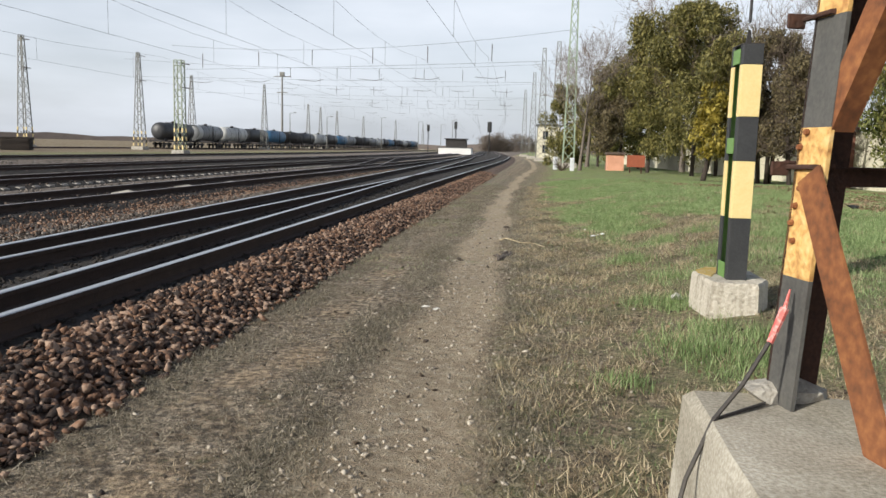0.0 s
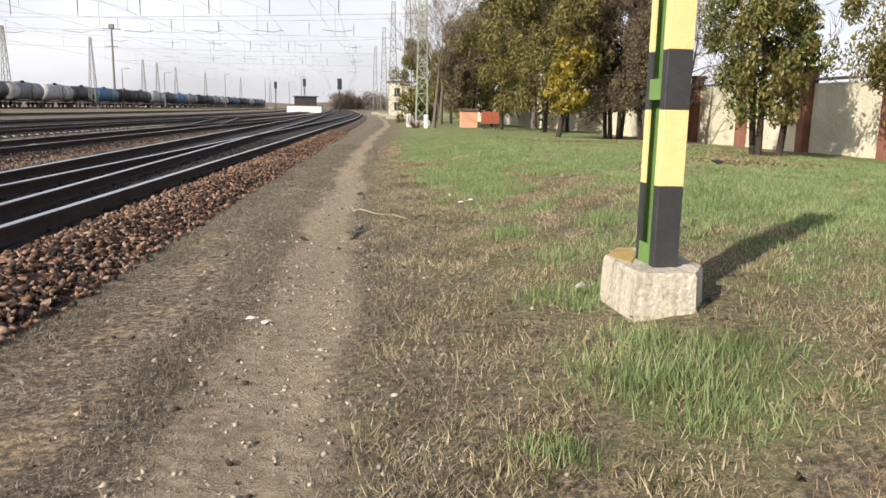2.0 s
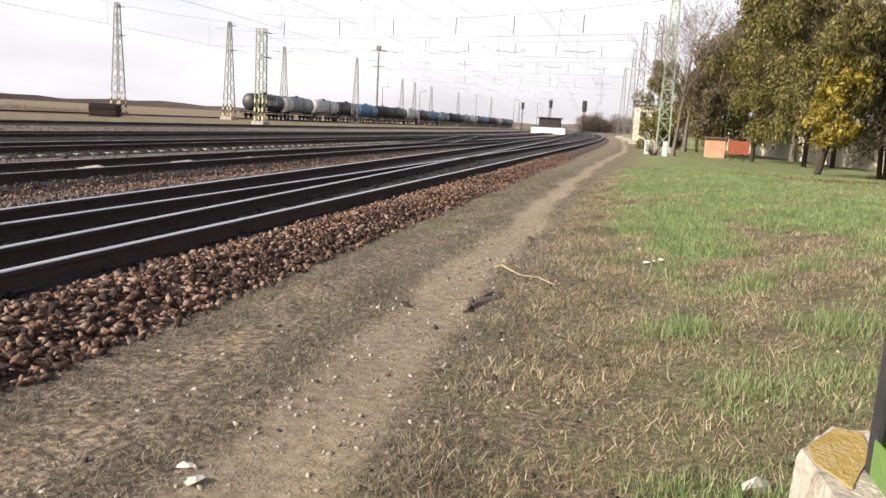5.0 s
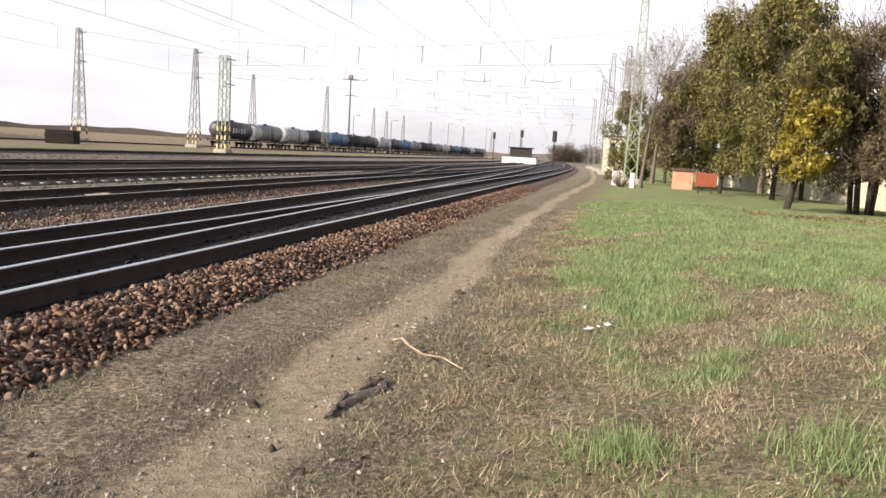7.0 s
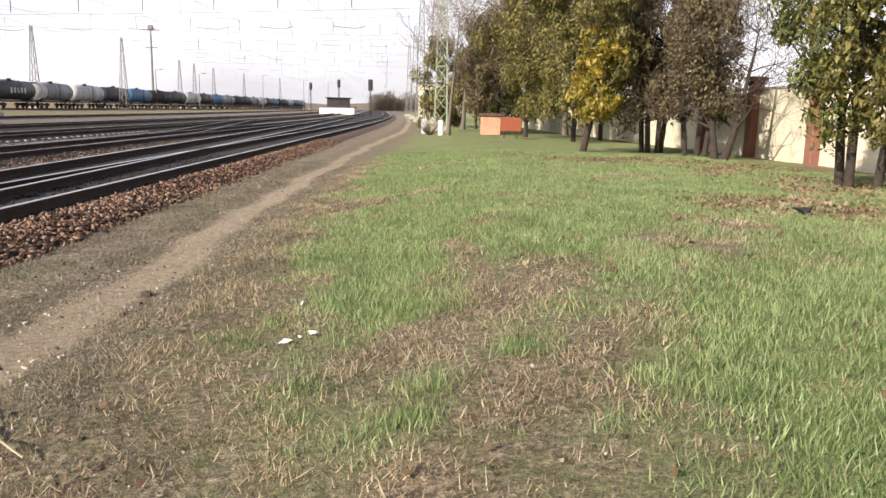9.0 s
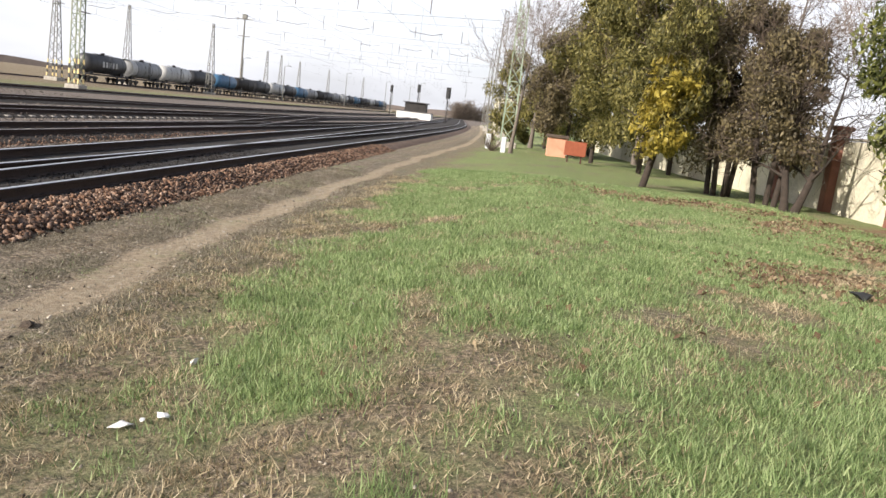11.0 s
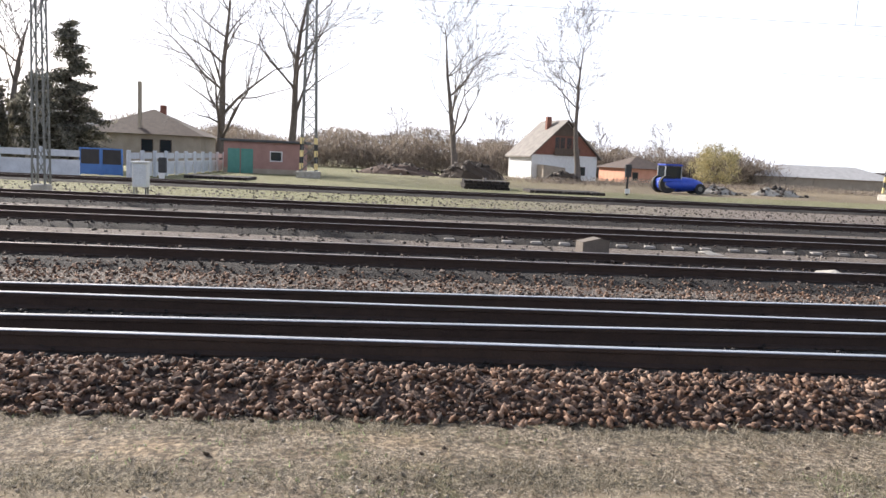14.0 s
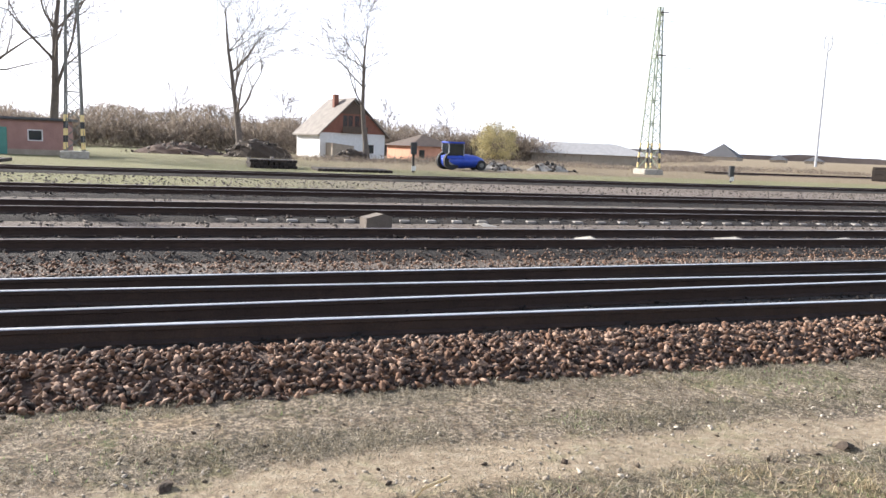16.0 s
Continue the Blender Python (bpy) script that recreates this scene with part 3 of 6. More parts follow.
# ---------- ground ----------
def build_ground():
    xs = np.concatenate([[-3000, -1500, -800, -400, -250, -160, -110, -80, -60], np.arange(-50, -9, 2.0), np.arange(-9, -3.6, 0.6), np.arange(-3.6, 9.5, 0.14), np.arange(9.6, 16, 0.8), [20, 30, 50, 90, 160, 300, 700, 1500, 3000]])
    ys = np.concatenate([[-3000, -1500, -700, -300, -150, -90, -60, -40, -25, -15, -9, -6, -4], np.arange(-3, 26, 0.16), np.arange(26, 60, 0.6), np.arange(60, 160, 4.0), [170, 200, 240, 300, 400, 600, 900, 1500, 3000]])
    X, Y = np.meshgrid(xs, ys)
    Z = hill(X, Y)
    nx, ny = len(xs), len(ys)
    me = bpy.data.meshes.new("ground")
    i = np.arange((ny - 1) * nx).reshape(ny - 1, nx)[:, :-1].ravel()
    F = np.stack([i, i + 1, i + nx + 1, i + nx], 1)
    me.vertices.add(nx * ny)
    me.vertices.foreach_set("co", np.stack([X, Y, Z], 2).ravel())
    me.loops.add(F.size)
    me.loops.foreach_set("vertex_index", F.ravel())
    me.polygons.add(len(F))
    me.polygons.foreach_set("loop_start", np.arange(0, F.size, 4))
    me.polygons.foreach_set("use_smooth", [True] * len(F))
    me.update(calc_edges=True)
    d = X - path_x(Y)
    zones = {
        "path": 0.5 + 0.5 * np.clip(1.7 - np.abs(d + 0.05 * np.sin(2.3 * Y)) / (np.interp(Y, [3.5, 7.5, 12, 25, 50], [0.24, 0.175, 0.165, 0.12, 0.14])), -1, 1) + 0.06 * wobble(X, Y, 3, 2) - 0.14 * np.clip((Y - 18) / 14, 0, 1),
        "moss": 0.15 + 0.75 * trodden(X, Y),
        "sand": 0.1 + 0.68 * sandy(X, Y),
        "dry": np.where((d < -0.2) & (X > -9), 0.75, 0.35 + 0.15 * wobble(X, Y, 1.1, 4)),
        "green": np.where(d > 0.3, 0.25 + 0.6 * greenness(X, Y), np.where((X > -3.2) & (Y > 10), 0.16 + 0.1 * wobble(X, Y, 1.5, 3), 0.1)),
        "leaf": 0.75 * drift(X, Y),
        "yard": np.where((X < -6.8) & (X > -40), 1.0, np.where((X <= -40) & (Y > 60), 0.8 - (X < -70) * 0.8, 0.0)),
        "field": np.where(X < -39, 0.9, np.where((X < -23.5) & (X > -32.5), np.clip(0.95 - np.maximum(0, Y - 5) / 25, 0, 0.95), np.where(X > 16, 0.8, 0.0))),
        "scrub": np.where((X < -46) & (Y > -20), np.clip(0.15 + (Y - 2) / 42, 0.0, 0.95), 0.0),
    }
    for k, v in zones.items():
        a = me.attributes.new(k, "FLOAT", "POINT")
        a.data.foreach_set("value", np.clip(v, 0, 1).astype(np.float32).ravel())
    me.materials.append(ground_material())
    return tagged(new("ground", me), "trodden earth, turf and grey yard gravel reaching the horizon", "ground", kind="structure")


build_ground()

# ---------- railway ----------
RAIL = [(-0.07, 0), (0.07, 0), (0.07, 0.012), (0.012, 0.03), (0.01, 0.105), (0.034, 0.115), (0.035, 0.146), (0.028, 0.152), (-0.028, 0.152), (-0.035, 0.146), (-0.034, 0.115), (-0.01, 0.105), (-0.012, 0.03), (-0.07, 0.012)]


def rail_geo(ys, xs, top):
    """A rail of flat-bottom section along the line given; its head carries the second material."""
    g = Geo()
    n = len(RAIL)
    for x, y in zip(xs, ys):
        g.v += [(x + px, y, top - 0.152 + pz) for px, pz in RAIL]
    for k in range(len(ys) - 1):
        for i in range(n):
            j = (i + 1) % n
            g.f.append((k * n + i, k * n + j, (k + 1) * n + j, (k + 1) * n + i))
            g.mi.append(1 if i in (6, 7, 8) else 0)
    return g


def strip(name, ys, left, right, prof, mat):
    """A bed with a cross-section: prof gives (share from left to right, height) pairs."""
    g = Geo()
    n = len(prof)
    for y, a, b in zip(ys, left, right):
        for k, (s, z) in enumerate(prof):
            g.v.append((a + (b - a) * s, y, z + 0.012 * math.sin(5.1 * y + 3 * k)))
    for k in range(len(ys) - 1):
        for i in range(n - 1):
            g.f.append((k * n + i, k * n + i + 1, (k + 1) * n + i + 1, (k + 1) * n + i))
            g.mi.append(0)
    return part(name, g, mat, None, smooth=True)


LINE_Y = np.concatenate([np.arange(-60, -8, 4.0), np.arange(-8, 62, 1.0), np.arange(62, 430, 6.0)])


def branch(y):
    """How far the second line has parted from the main line."""
    return np.clip(0.47 + 0.042 * (np.asarray(y, float) - 5.6), 0.0, 4.8)


def track(label, near, top, y0, y1, shiny, offset=None, sleeper=M_SLEEPER, sleepers=(-6, 45)):
    ys = LINE_Y[(LINE_Y >= y0) & (LINE_Y <= y1)]
    sh = bend(ys) - (offset(ys) if offset else 0)
    t = thing("railway_track", label, "railway track", group="tracks of the yard", kind="structure")
    for x in (near, near - 1.505):
        part("rail", rail_geo(ys, x + sh, top), (M_RAILSIDE, M_RAILTOP if shiny else M_RAILDULL), t)
    sg = Geo().box(-1.25, -0.12, -0.16, 1.25, 0.12, 0, 0.02)
    me = sg.mesh("sleeper", sleeper)
    y = sleepers[0]
    while y < sleepers[1]:
        x = near - 0.7525 + float(bend(y)) - (float(offset(y)) if offset else 0)
        part("sleeper", me, None, t, at=pose(x, y, top - (0.178 if sleeper is M_SLEEPER_C else 0.19)))
        y += 0.62
    return t


track("main-line track with polished rail heads on oily ballast", -4.3, 0.30, -60, 430, True, sleepers=(-3, 40))
track("diverging turnout track with polished rail heads", -4.3, 0.30, -6, 430, True, branch, sleepers=(31, 60))
track("rusty siding track with dull rails", -9.8, 0.25, -60, 430, False, sleepers=(-2, 40))
track("siding track on pale concrete sleepers", -14.9, 0.25, -60, 430, False, sleeper=M_SLEEPER_C, sleepers=(11.5, 50))
track("siding track with dark rusty rails", -20.7, 0.24, -60, 430, False, sleepers=(-4, 40))
track("outer siding beside the grass strip", -32.6, 0.22, -60, 430, False, sleepers=(-6, 50))
track("outermost siding under the tank wagons", -62.35, 0.22, 60, 430, False, lambda y: 0.016 * (y - 127) + bend(y), sleepers=(60, 120))
track("crossover track between two sidings", -9.8, 0.252, 30, 150, False, lambda y: np.interp(y, [30, 45, 75, 150], [0, 0.4, 4.95, 4.95]), sleepers=(46, 70))

bed_y = np.concatenate([np.arange(-60, -4, 4.0), np.arange(-4, 50, 0.5), np.arange(50, 430, 5.0)])
bb = bend(bed_y)
br = branch(bed_y)
MAIN = strip("ballast_bed", bed_y, -6.75 - br + bb, -3.55 + bb, [(0, 0.02), (0.12, 0.14), (0.5, 0.15), (0.9, 0.145), (1, 0.08)], M_SHADED_OILBED)
tagged(MAIN, "oily ballast bed under the main line, rail shade in its colour", "ballast", kind="structure")
SHOULDER = strip("ballast_shoulder", bed_y, -4.0 + bb, -3.3 + bb, [(0, 0.152), (0.25, 0.16), (0.6, 0.10), (1, -0.02)], M_BROWNBED)
tagged(SHOULDER, "slope of rust-brown ballast beside the footpath", "ballast", kind="structure")
for near, w in ((-9.8, 0.7), (-14.9, 0.58), (-20.7, 0.65), (-32.6, 0.6)):
    s = strip("ballast_bed", bed_y, near - 1.5 - w + bb, near + w + bb, [(0, -0.01), (0.12, 0.10), (0.88, 0.10), (1, -0.01)], M_SHADED_OILBED)
    tagged(s, "oily ballast bed under a siding, rail shade in its colour", "ballast", kind="structure")
s = strip("ballast_bed", bed_y[bed_y > 60], (-64.6 - 0.016 * (bed_y - 127))[bed_y > 60], (-61.6 - 0.016 * (bed_y - 127))[bed_y > 60], [(0, -0.01), (0.12, 0.07), (0.88, 0.07), (1, -0.01)], M_BROWNBED)
tagged(s, "brown ballast bed under the wagons", "ballast", kind="structure")

# loose stones on the shoulder and between the lines
rs = np.random.RandomState(4)


def shoulder_z(x):
    return np.interp(x, [-4.0, -3.825, -3.58, -3.3, -3.1], [0.152, 0.16, 0.10, 0.0, 0.0])


def scatter(n, x0, x1, y0, y1, power=1.0):
    return rs.uniform(x0, x1, n), y0 + (y1 - y0) * rs.uniform(0, 1, n) ** power


x, y = scatter(21000, -4.02, -3.26, -1, 42, 1.35)
x += rs.normal(0, 0.04, len(x))
p = np.stack([x + bend(y), y, shoulder_z(x) + rs.uniform(-0.005, 0.03, len(x))], 1)
tagged(new("ballast_stones", rocks("ballast_stones", p, rs.uniform(0.03, 0.082, len(p)), M_STONE, False)), "loose rust-brown ballast stones sloping to the footpath", "ballast", kind="stuff")
x, y = scatter(12000, -8.2, -6.85, -2, 45, 1.2)
x = x - branch(y) + 0.75
p = np.stack([x, y, np.full(len(x), 0.03) + rs.uniform(0, 0.02, len(x))], 1)
tagged(new("gravel", rocks("gravel", p, rs.uniform(0.03, 0.065, len(p)), M_GREYSTONE)), "grey gravel strip between the main line and the siding", "gravel", kind="stuff")
x, y = scatter(16000, -9.55, -7.4, -6, 45, 1.1)
p = np.stack([x, y, np.interp(x, [-9.4, -9.1], [0.07, 0.012]) + rs.uniform(0, 0.02, len(x))], 1)
tagged(new("brown_gravel", rocks("brown_gravel", p, rs.uniform(0.025, 0.06, len(p)), M_STONE)), "brown gravel beside the siding", "gravel", kind="stuff")
x, y = scatter(9000, -32.0, -12.2, -12, 60, 1.0)
p = np.stack([x, y, np.full(len(x), 0.015)], 1)
p = p[(np.abs(x + 15.65) > 1.5) & (np.abs(x + 21.45) > 1.5)]
tagged(new("yard_stones", rocks("yard_stones", p, rs.uniform(0.03, 0.11, len(p)), M_GREYSTONE)), "loose pale and grey stones strewn between the sidings", "gravel", kind="stuff")
for near in (-9.8, -14.9, -20.7):
    x, y = scatter(3600, near - 2.0, near + 0.45, -6, 40, 1.0)
    p = np.stack([x, y, 0.1 + rs.uniform(0, 0.02, len(x))], 1)
    tagged(new("siding_ballast", rocks("siding_ballast", p, rs.uniform(0.035, 0.075, len(p)), M_SIDING)), "dark brown ballast stones under the siding", "ballast", kind="stuff")
x, y = scatter(5000, -6.6, -4.0, -1, 30, 1.2)
p = np.stack([x, y, np.full(len(x), 0.15) + rs.uniform(0, 0.015, len(x))], 1)
tagged(new("oily_ballast", rocks("oily_ballast", p, rs.uniform(0.03, 0.06, len(p)), M_SHADED_OILBED)), "loose oily ballast between the rails, rail shade in its colour", "ballast", kind="stuff")


# ---------- masts and overhead line ----------
def lattice_mast(label, h, base, tip, mat, at, turn=0.0, panels=9, leg=0.07, foot=True, margin=0.25, ratio=1.0, group="catenary masts", striped=False):
    """Four angle legs drawn together, with zigzag braces on each face, on a concrete foot."""
    t = thing("lattice_mast", label, "mast", at, turn, group)
    z0 = 0.5 if foot else 0.0
    lo, hi = base / 2, tip / 2

    def corner(i, z):
        k = lo + (hi - lo) * (z - z0) / (h - z0)
        sx, sy = ((-1, -1), (1, -1), (1, 1), (-1, 1))[i % 4]
        return Vector((sx * k * ratio, sy * k, z))

    for i in range(4):
        part("leg", Geo().tube(corner(i, z0), corner(i, h), leg, leg * 0.8, 4), mat, t)
    zs = np.linspace(z0, h, panels + 1)
    for f in range(4):
        for k in range(panels):
            a, b = (f, f + 1) if k % 2 == 0 else (f + 1, f)
            part("brace", Geo().tube(corner(a, zs[k]), corner(b, zs[k + 1]), leg * 0.5, n=4), mat, t)
            if k % 2:
                part("strut", Geo().tube(corner(f, zs[k + 1]), corner(f + 1, zs[k + 1]), leg * 0.4, n=4), mat, t)
    if striped:
        for i in range(4):
            for k in range(5):
                za, zb = z0 + 0.1 + 0.42 * k, z0 + 0.1 + 0.42 * (k + 1)
                part("painted_band", Geo().tube(corner(i, za), corner(i, zb), leg * 1.25, leg * 1.25, 4), M_BLACK if k % 2 else M_YELLOW, t)
        for z in (h * 0.72, h * 0.97):
            part("insulator", Geo().tube((0, 0, z), (1.0, 0.2, z - 0.12), 0.06, 0.045, 6), M_INSUL, t)
            part("bracket", Geo().tube((-0.5, -0.1, z - 0.25), (0.5, 0.1, z - 0.25), 0.05, 0.05, 4), mat, t)
    if foot:
        part("foot", Geo().box(-lo * ratio - margin, -lo - margin, -0.1, lo * ratio + margin, lo + margin, 0.5, 0.05), M_CONCRETE, t, "concrete foot")
    return t


YARD_MASTS = [(-54.5, 48, 13.8, 1.3, 0.3, M_MAST), (-65.5, 92, 14.0, 1.3, 0.45, M_MASTGREY), (-57.7, 106, 13.7, 1.3, 0.35, M_MASTGREY), (-36.9, 75.4, 9.4, 0.85, 0.75, M_MAST),
              (-65.6, 140, 13.6, 1.4, 0.3, M_MASTGREY), (-59.5, 162, 13.8, 1.4, 0.3, M_MASTGREY), (-71, 232, 13.6, 1.4, 0.3, M_MASTGREY), (-72, 249, 13.6, 1.4, 0.3, M_MASTGREY),
              (-72, 270, 13.4, 1.4, 0.3, M_MASTGREY), (-72, 312, 13.4, 1.4, 0.3, M_MASTGREY), (-66, 352, 13.4, 1.4, 0.3, M_MASTGREY), (-60, 397, 13.4, 1.4, 0.3, M_MASTGREY),
              (-50.4, 4.3, 13.0, 1.0, 0.5, M_MASTGREY), (1.3, 62.0, 14.5, 0.85, 0.4, M_MASTGREEN), (0.9, 92, 13.8, 1.15, 0.4, M_MASTGREY), (-0.7, 101, 14.2, 1.15, 0.4, M_MASTGREY), (-2.0, 128, 13.8, 1.15, 0.4, M_MASTGREY), (-4, 165, 13.8, 1.1, 0.4, M_MASTGREY)]
for x, y, h, b, tp, m in YARD_MASTS:
    word = {M_MAST.name: "weathered green", M_MASTGREY.name: "grey", M_MASTGREEN.name: "bright green"}[m.name]
    lattice_mast("%s tapering steel lattice mast on a concrete foot" % word, h, b, tp, m, (x, y, -0.05), 0, 14 if h > 12 else 10, striped=y < 110 and x < -20)
# slim signal-wire mast with side arms near the white cabinet
slim = lattice_mast("slim pale lattice mast with stubby insulator arms", 11.5, 0.42, 0.26, M_MASTGREY, (-25.3, -1.8, -0.25), 0, 14, 0.04, margin=0.06)
for k in range(7):
    part("insulator", Geo().tube((0, -0.1, 8.2 + k * 0.32), (0, 0.75 - 0.03 * k, 8.25 + k * 0.32), 0.07, 0.05, 6), M_INSUL, slim)


def pole(label, at, h, r, mat, head=None):
    t = thing("pole", label, "pole", at, 0, "slender yard poles")
    part("shaft", Geo().tube((0, 0, -0.1), (0, 0, h), r, r * 0.6, 8), mat, t)
    if head == "lamp":
        part("lamp_arm", Geo().tube((0, 0, h), (1.2, 0, h + 0.15), 0.05, 0.05, 6).box(0.9, -0.15, h + 0.08, 1.7, 0.15, h + 0.25, 0.04), M_MASTGREY, t)
    if head == "oval":
        g = Geo()
        for k in range(10):
            a, b = 2 * math.pi * k / 10, 2 * math.pi * (k + 1) / 10
            g.tube((1.5 * math.cos(a), 0, h + 2.6 * math.sin(a)), (1.5 * math.cos(b), 0, h + 2.6 * math.sin(b)), 0.16, n=6)
        part("antenna_head", g, mat, t)
    if head == "cross":
        part("crossarm", Geo().box(-3, -0.1, h - 0.5, 3, 0.1, h - 0.2), M_MASTGREY, t)
        part("crossarm", Geo().box(-2, -0.1, h - 6, 2, 0.1, h - 5.7), M_MASTGREY, t)
        part("lamp_head", Geo().box(-0.8, -0.5, h - 0.2, 0.8, 0.5, h + 1.2, 0.1), M_MASTGREY, t)
    return t


pole("tall pale antenna tower with an oval head", (-169.6, 178.7, 0), 34, 0.34, M_PALE_HAZED, "oval")
pole("tall floodlight mast with crossarms", (-90.7, 266, 0), 25, 0.45, M_MASTGREY, "cross")
for x, y, h in ((-63, 190, 9), (-59, 210, 9), (-60, 290, 12), (-52, 330, 12), (-46, 360, 12), (-34, 300, 12)):
    pole("grey lamp post with a short arm", (x, y, 0), h, 0.14, M_MASTGREY, "lamp")


def colour_signal(at, h):
    t = thing("railway_signal", "black colour-light railway signal on a slender post", "signal", at, 0, "signals beside the line")
    part("post", Geo().tube((0, 0, -0.1), (0, 0, h - 0.6), 0.1, 0.09, 8), M_DARKSTEEL, t)
    part("backboard", Geo().box(-0.4, -0.05, h - 1.9, 0.4, 0.05, h, 0.04), M_BLACK, t)
    for k in range(3):
        part("hood", Geo().tube((0, -0.05, h - 0.35 - 0.55 * k), (0, -0.35, h - 0.35 - 0.55 * k), 0.16, 0.16, 8), M_BLACK, t)
    part("ladder", Geo().box(-0.25, 0.12, 0, -0.21, 0.16, h - 0.8).box(0.21, 0.12, 0, 0.25, 0.16, h - 0.8), M_DARKSTEEL, t)
    return t


colour_signal((-22.4, 202, 0), 8.2)
colour_signal((-9.9, 142.5, 0), 6.3)
colour_signal((-33, 226, 0), 8.0)


def headspan(y, x0, x1, z):
    """Cross wires over the yard, with hanging insulators and steady arms over each line."""
    t = thing("headspan", "overhead cross wires with hanging insulators over the tracks", "overhead wire", (0, y, 0), 0, "cross spans")
    for dz, sag in ((0.0, 0.9), (-2.3, 0.1)):
        pts = [Vector((x0 + (x1 - x0) * s, 12.0 * s * (1 if y < 70 else 0), z + dz - sag * 4 * s * (1 - s))) for s in np.linspace(0, 1, 13)]
        part("cross_wire", Geo().line(pts, 0.012), M_WIRE, t)
    for xx in (-5.05, -10.5, -15.5, -21.4, -27.0, -33.3):
        x = xx + float(bend(y))
        yy = 12.0 * (x - x0) / (x1 - x0) * (1 if y < 70 else 0)
        part("hanging_insulator", Geo().tube((x, yy, z - 0.9), (x, yy, z - 2.2), 0.04, 0.032, 6), M_INSUL, t)
        part("steady_arm", Geo().line([(x - 1.3, yy, z - 3.5), (x + 0.3, yy, z - 3.62), (x + 1.0, yy, z - 3.45)], 0.02, 5), M_INSUL, t)
    return t


headspan(62, 1.3, -36.9, 10.6)
headspan(128, -2, -60, 12.0)
headspan(101, -0.7, -57, 12.2)
headspan(165, -4, -57, 12.0)


def overhead(near, y0=-30, y1=260):
    """Carrier wire, contact wire and droppers over one track."""
    t = thing("overhead_line", "thin sagging carrier and contact wire over a track", "overhead wire", (near - 0.75, 0, 0), 0, "overhead lines")
    for zc, sag in ((8.6, 1.6), (6.3, 0.0)):
        pts = []
        for y in np.arange(y0, y1, 5.0):
            s = ((y + 8) % 36) / 36
            pts.append((float(bend(y)), y, zc - sag * 4 * s * (1 - s) * 0.6))
        part("wire", Geo().line(pts, 0.008, 3), M_WIRE, t)
    for y in np.arange(y0 + 6, y1, 12.0):
        s = ((y + 8) % 36) / 36
        part("dropper", Geo().tube((float(bend(y)), y, 6.3), (float(bend(y)), y, 8.6 - 3.84 * s * (1 - s)), 0.009, n=3), M_WIRE, t)
    return t


for near in (-4.3, -9.8, -14.9, -20.7, -32.6):
    overhead(near)


# ---------- tank wagons ----------
def tank_wagon(at, turn, paint, word):
    t = thing("tank_wagon", "%s railway tank wagon on two bogies" % word, "tank wagon", at, turn, "train of tank wagons")
    g = Geo()
    prof = [(-5.9, 0.02), (-5.85, 0.7), (-5.6, 1.2), (-5.2, 1.42), (5.2, 1.42), (5.6, 1.2), (5.85, 0.7), (5.9, 0.02)]
    n = 20
    for y, r in prof:
        g.v += [(r * math.cos(2 * math.pi * i / n), y, 2.72 + r * math.sin(2 * math.pi * i / n)) for i in range(n)]
    for k in range(len(prof) - 1):
        for i in range(n):
            g.f.append((k * n + i, k * n + (i + 1) % n, (k + 1) * n + (i + 1) % n, (k + 1) * n + i))
            g.mi.append(0)
    part("tank", g, paint, t, smooth=True)
    for yy in (-3.9, -1.3, 1.3, 3.9):
        gb = Geo()
        for i in range(n):
            a, b = 2 * math.pi * i / n, 2 * math.pi * (i + 1) / n
            gb.add([(1.45 * math.cos(q), yy + s, 2.72 + 1.45 * math.sin(q)) for s in (-0.06, 0.06) for q in (a, b)], [(0, 1, 3, 2)])
        part("strap", gb, M_DARKSTEEL, t)
    part("manhole", Geo().tube((0, 0, 4.1), (0, 0, 4.45), 0.32, 0.3, 10), M_DARKSTEEL, t)
    part("walkway", Geo().box(-0.45, -2.2, 4.2, 0.45, 2.2, 4.25), M_DARKSTEEL, t)
    part("ladder", Geo().box(1.44, -0.25, 1.2, 1.5, -0.2, 4.1).box(1.44, 0.2, 1.2, 1.5, 0.25, 4.1), M_DARKSTEEL, t)
    part("underframe", Geo().box(-1.3, -6.1, 0.98, 1.3, 6.1, 1.2, 0.03).box(-0.9, -5.2, 1.2, 0.9, -4.2, 1.55).box(-0.9, 4.2, 1.2, 0.9, 5.2, 1.55), M_DARKSTEEL, t)
    for yb in (-4.3, 4.3):
        bog = part("bogie", Geo().box(-1.05, yb - 1.3, 0.45, -0.9, yb + 1.3, 0.8, 0.03).box(0.9, yb - 1.3, 0.45, 1.05, yb + 1.3, 0.8, 0.03).box(-0.9, yb - 0.2, 0.5, 0.9, yb + 0.2, 0.8), M_DARKSTEEL, t)
        for yw in (-0.9, 0.9):
            for sx in (-1, 1):
                part("wheel", Geo().tube((sx * 0.68, yb + yw, 0.46), (sx * 0.81, yb + yw, 0.46), 0.46, 0.46, 14), M_DARKSTEEL, bog)
    for sy in (-1, 1):
        for sx in (-0.87, 0.87):
            part("buffer", Geo().tube((sx, sy * 6.1, 1.05), (sx, sy * 6.55, 1.05), 0.09, 0.09, 8).tube((sx, sy * 6.55, 1.05), (sx, sy * 6.6, 1.05), 0.24, 0.24, 12), M_DARKSTEEL, t)
    return t


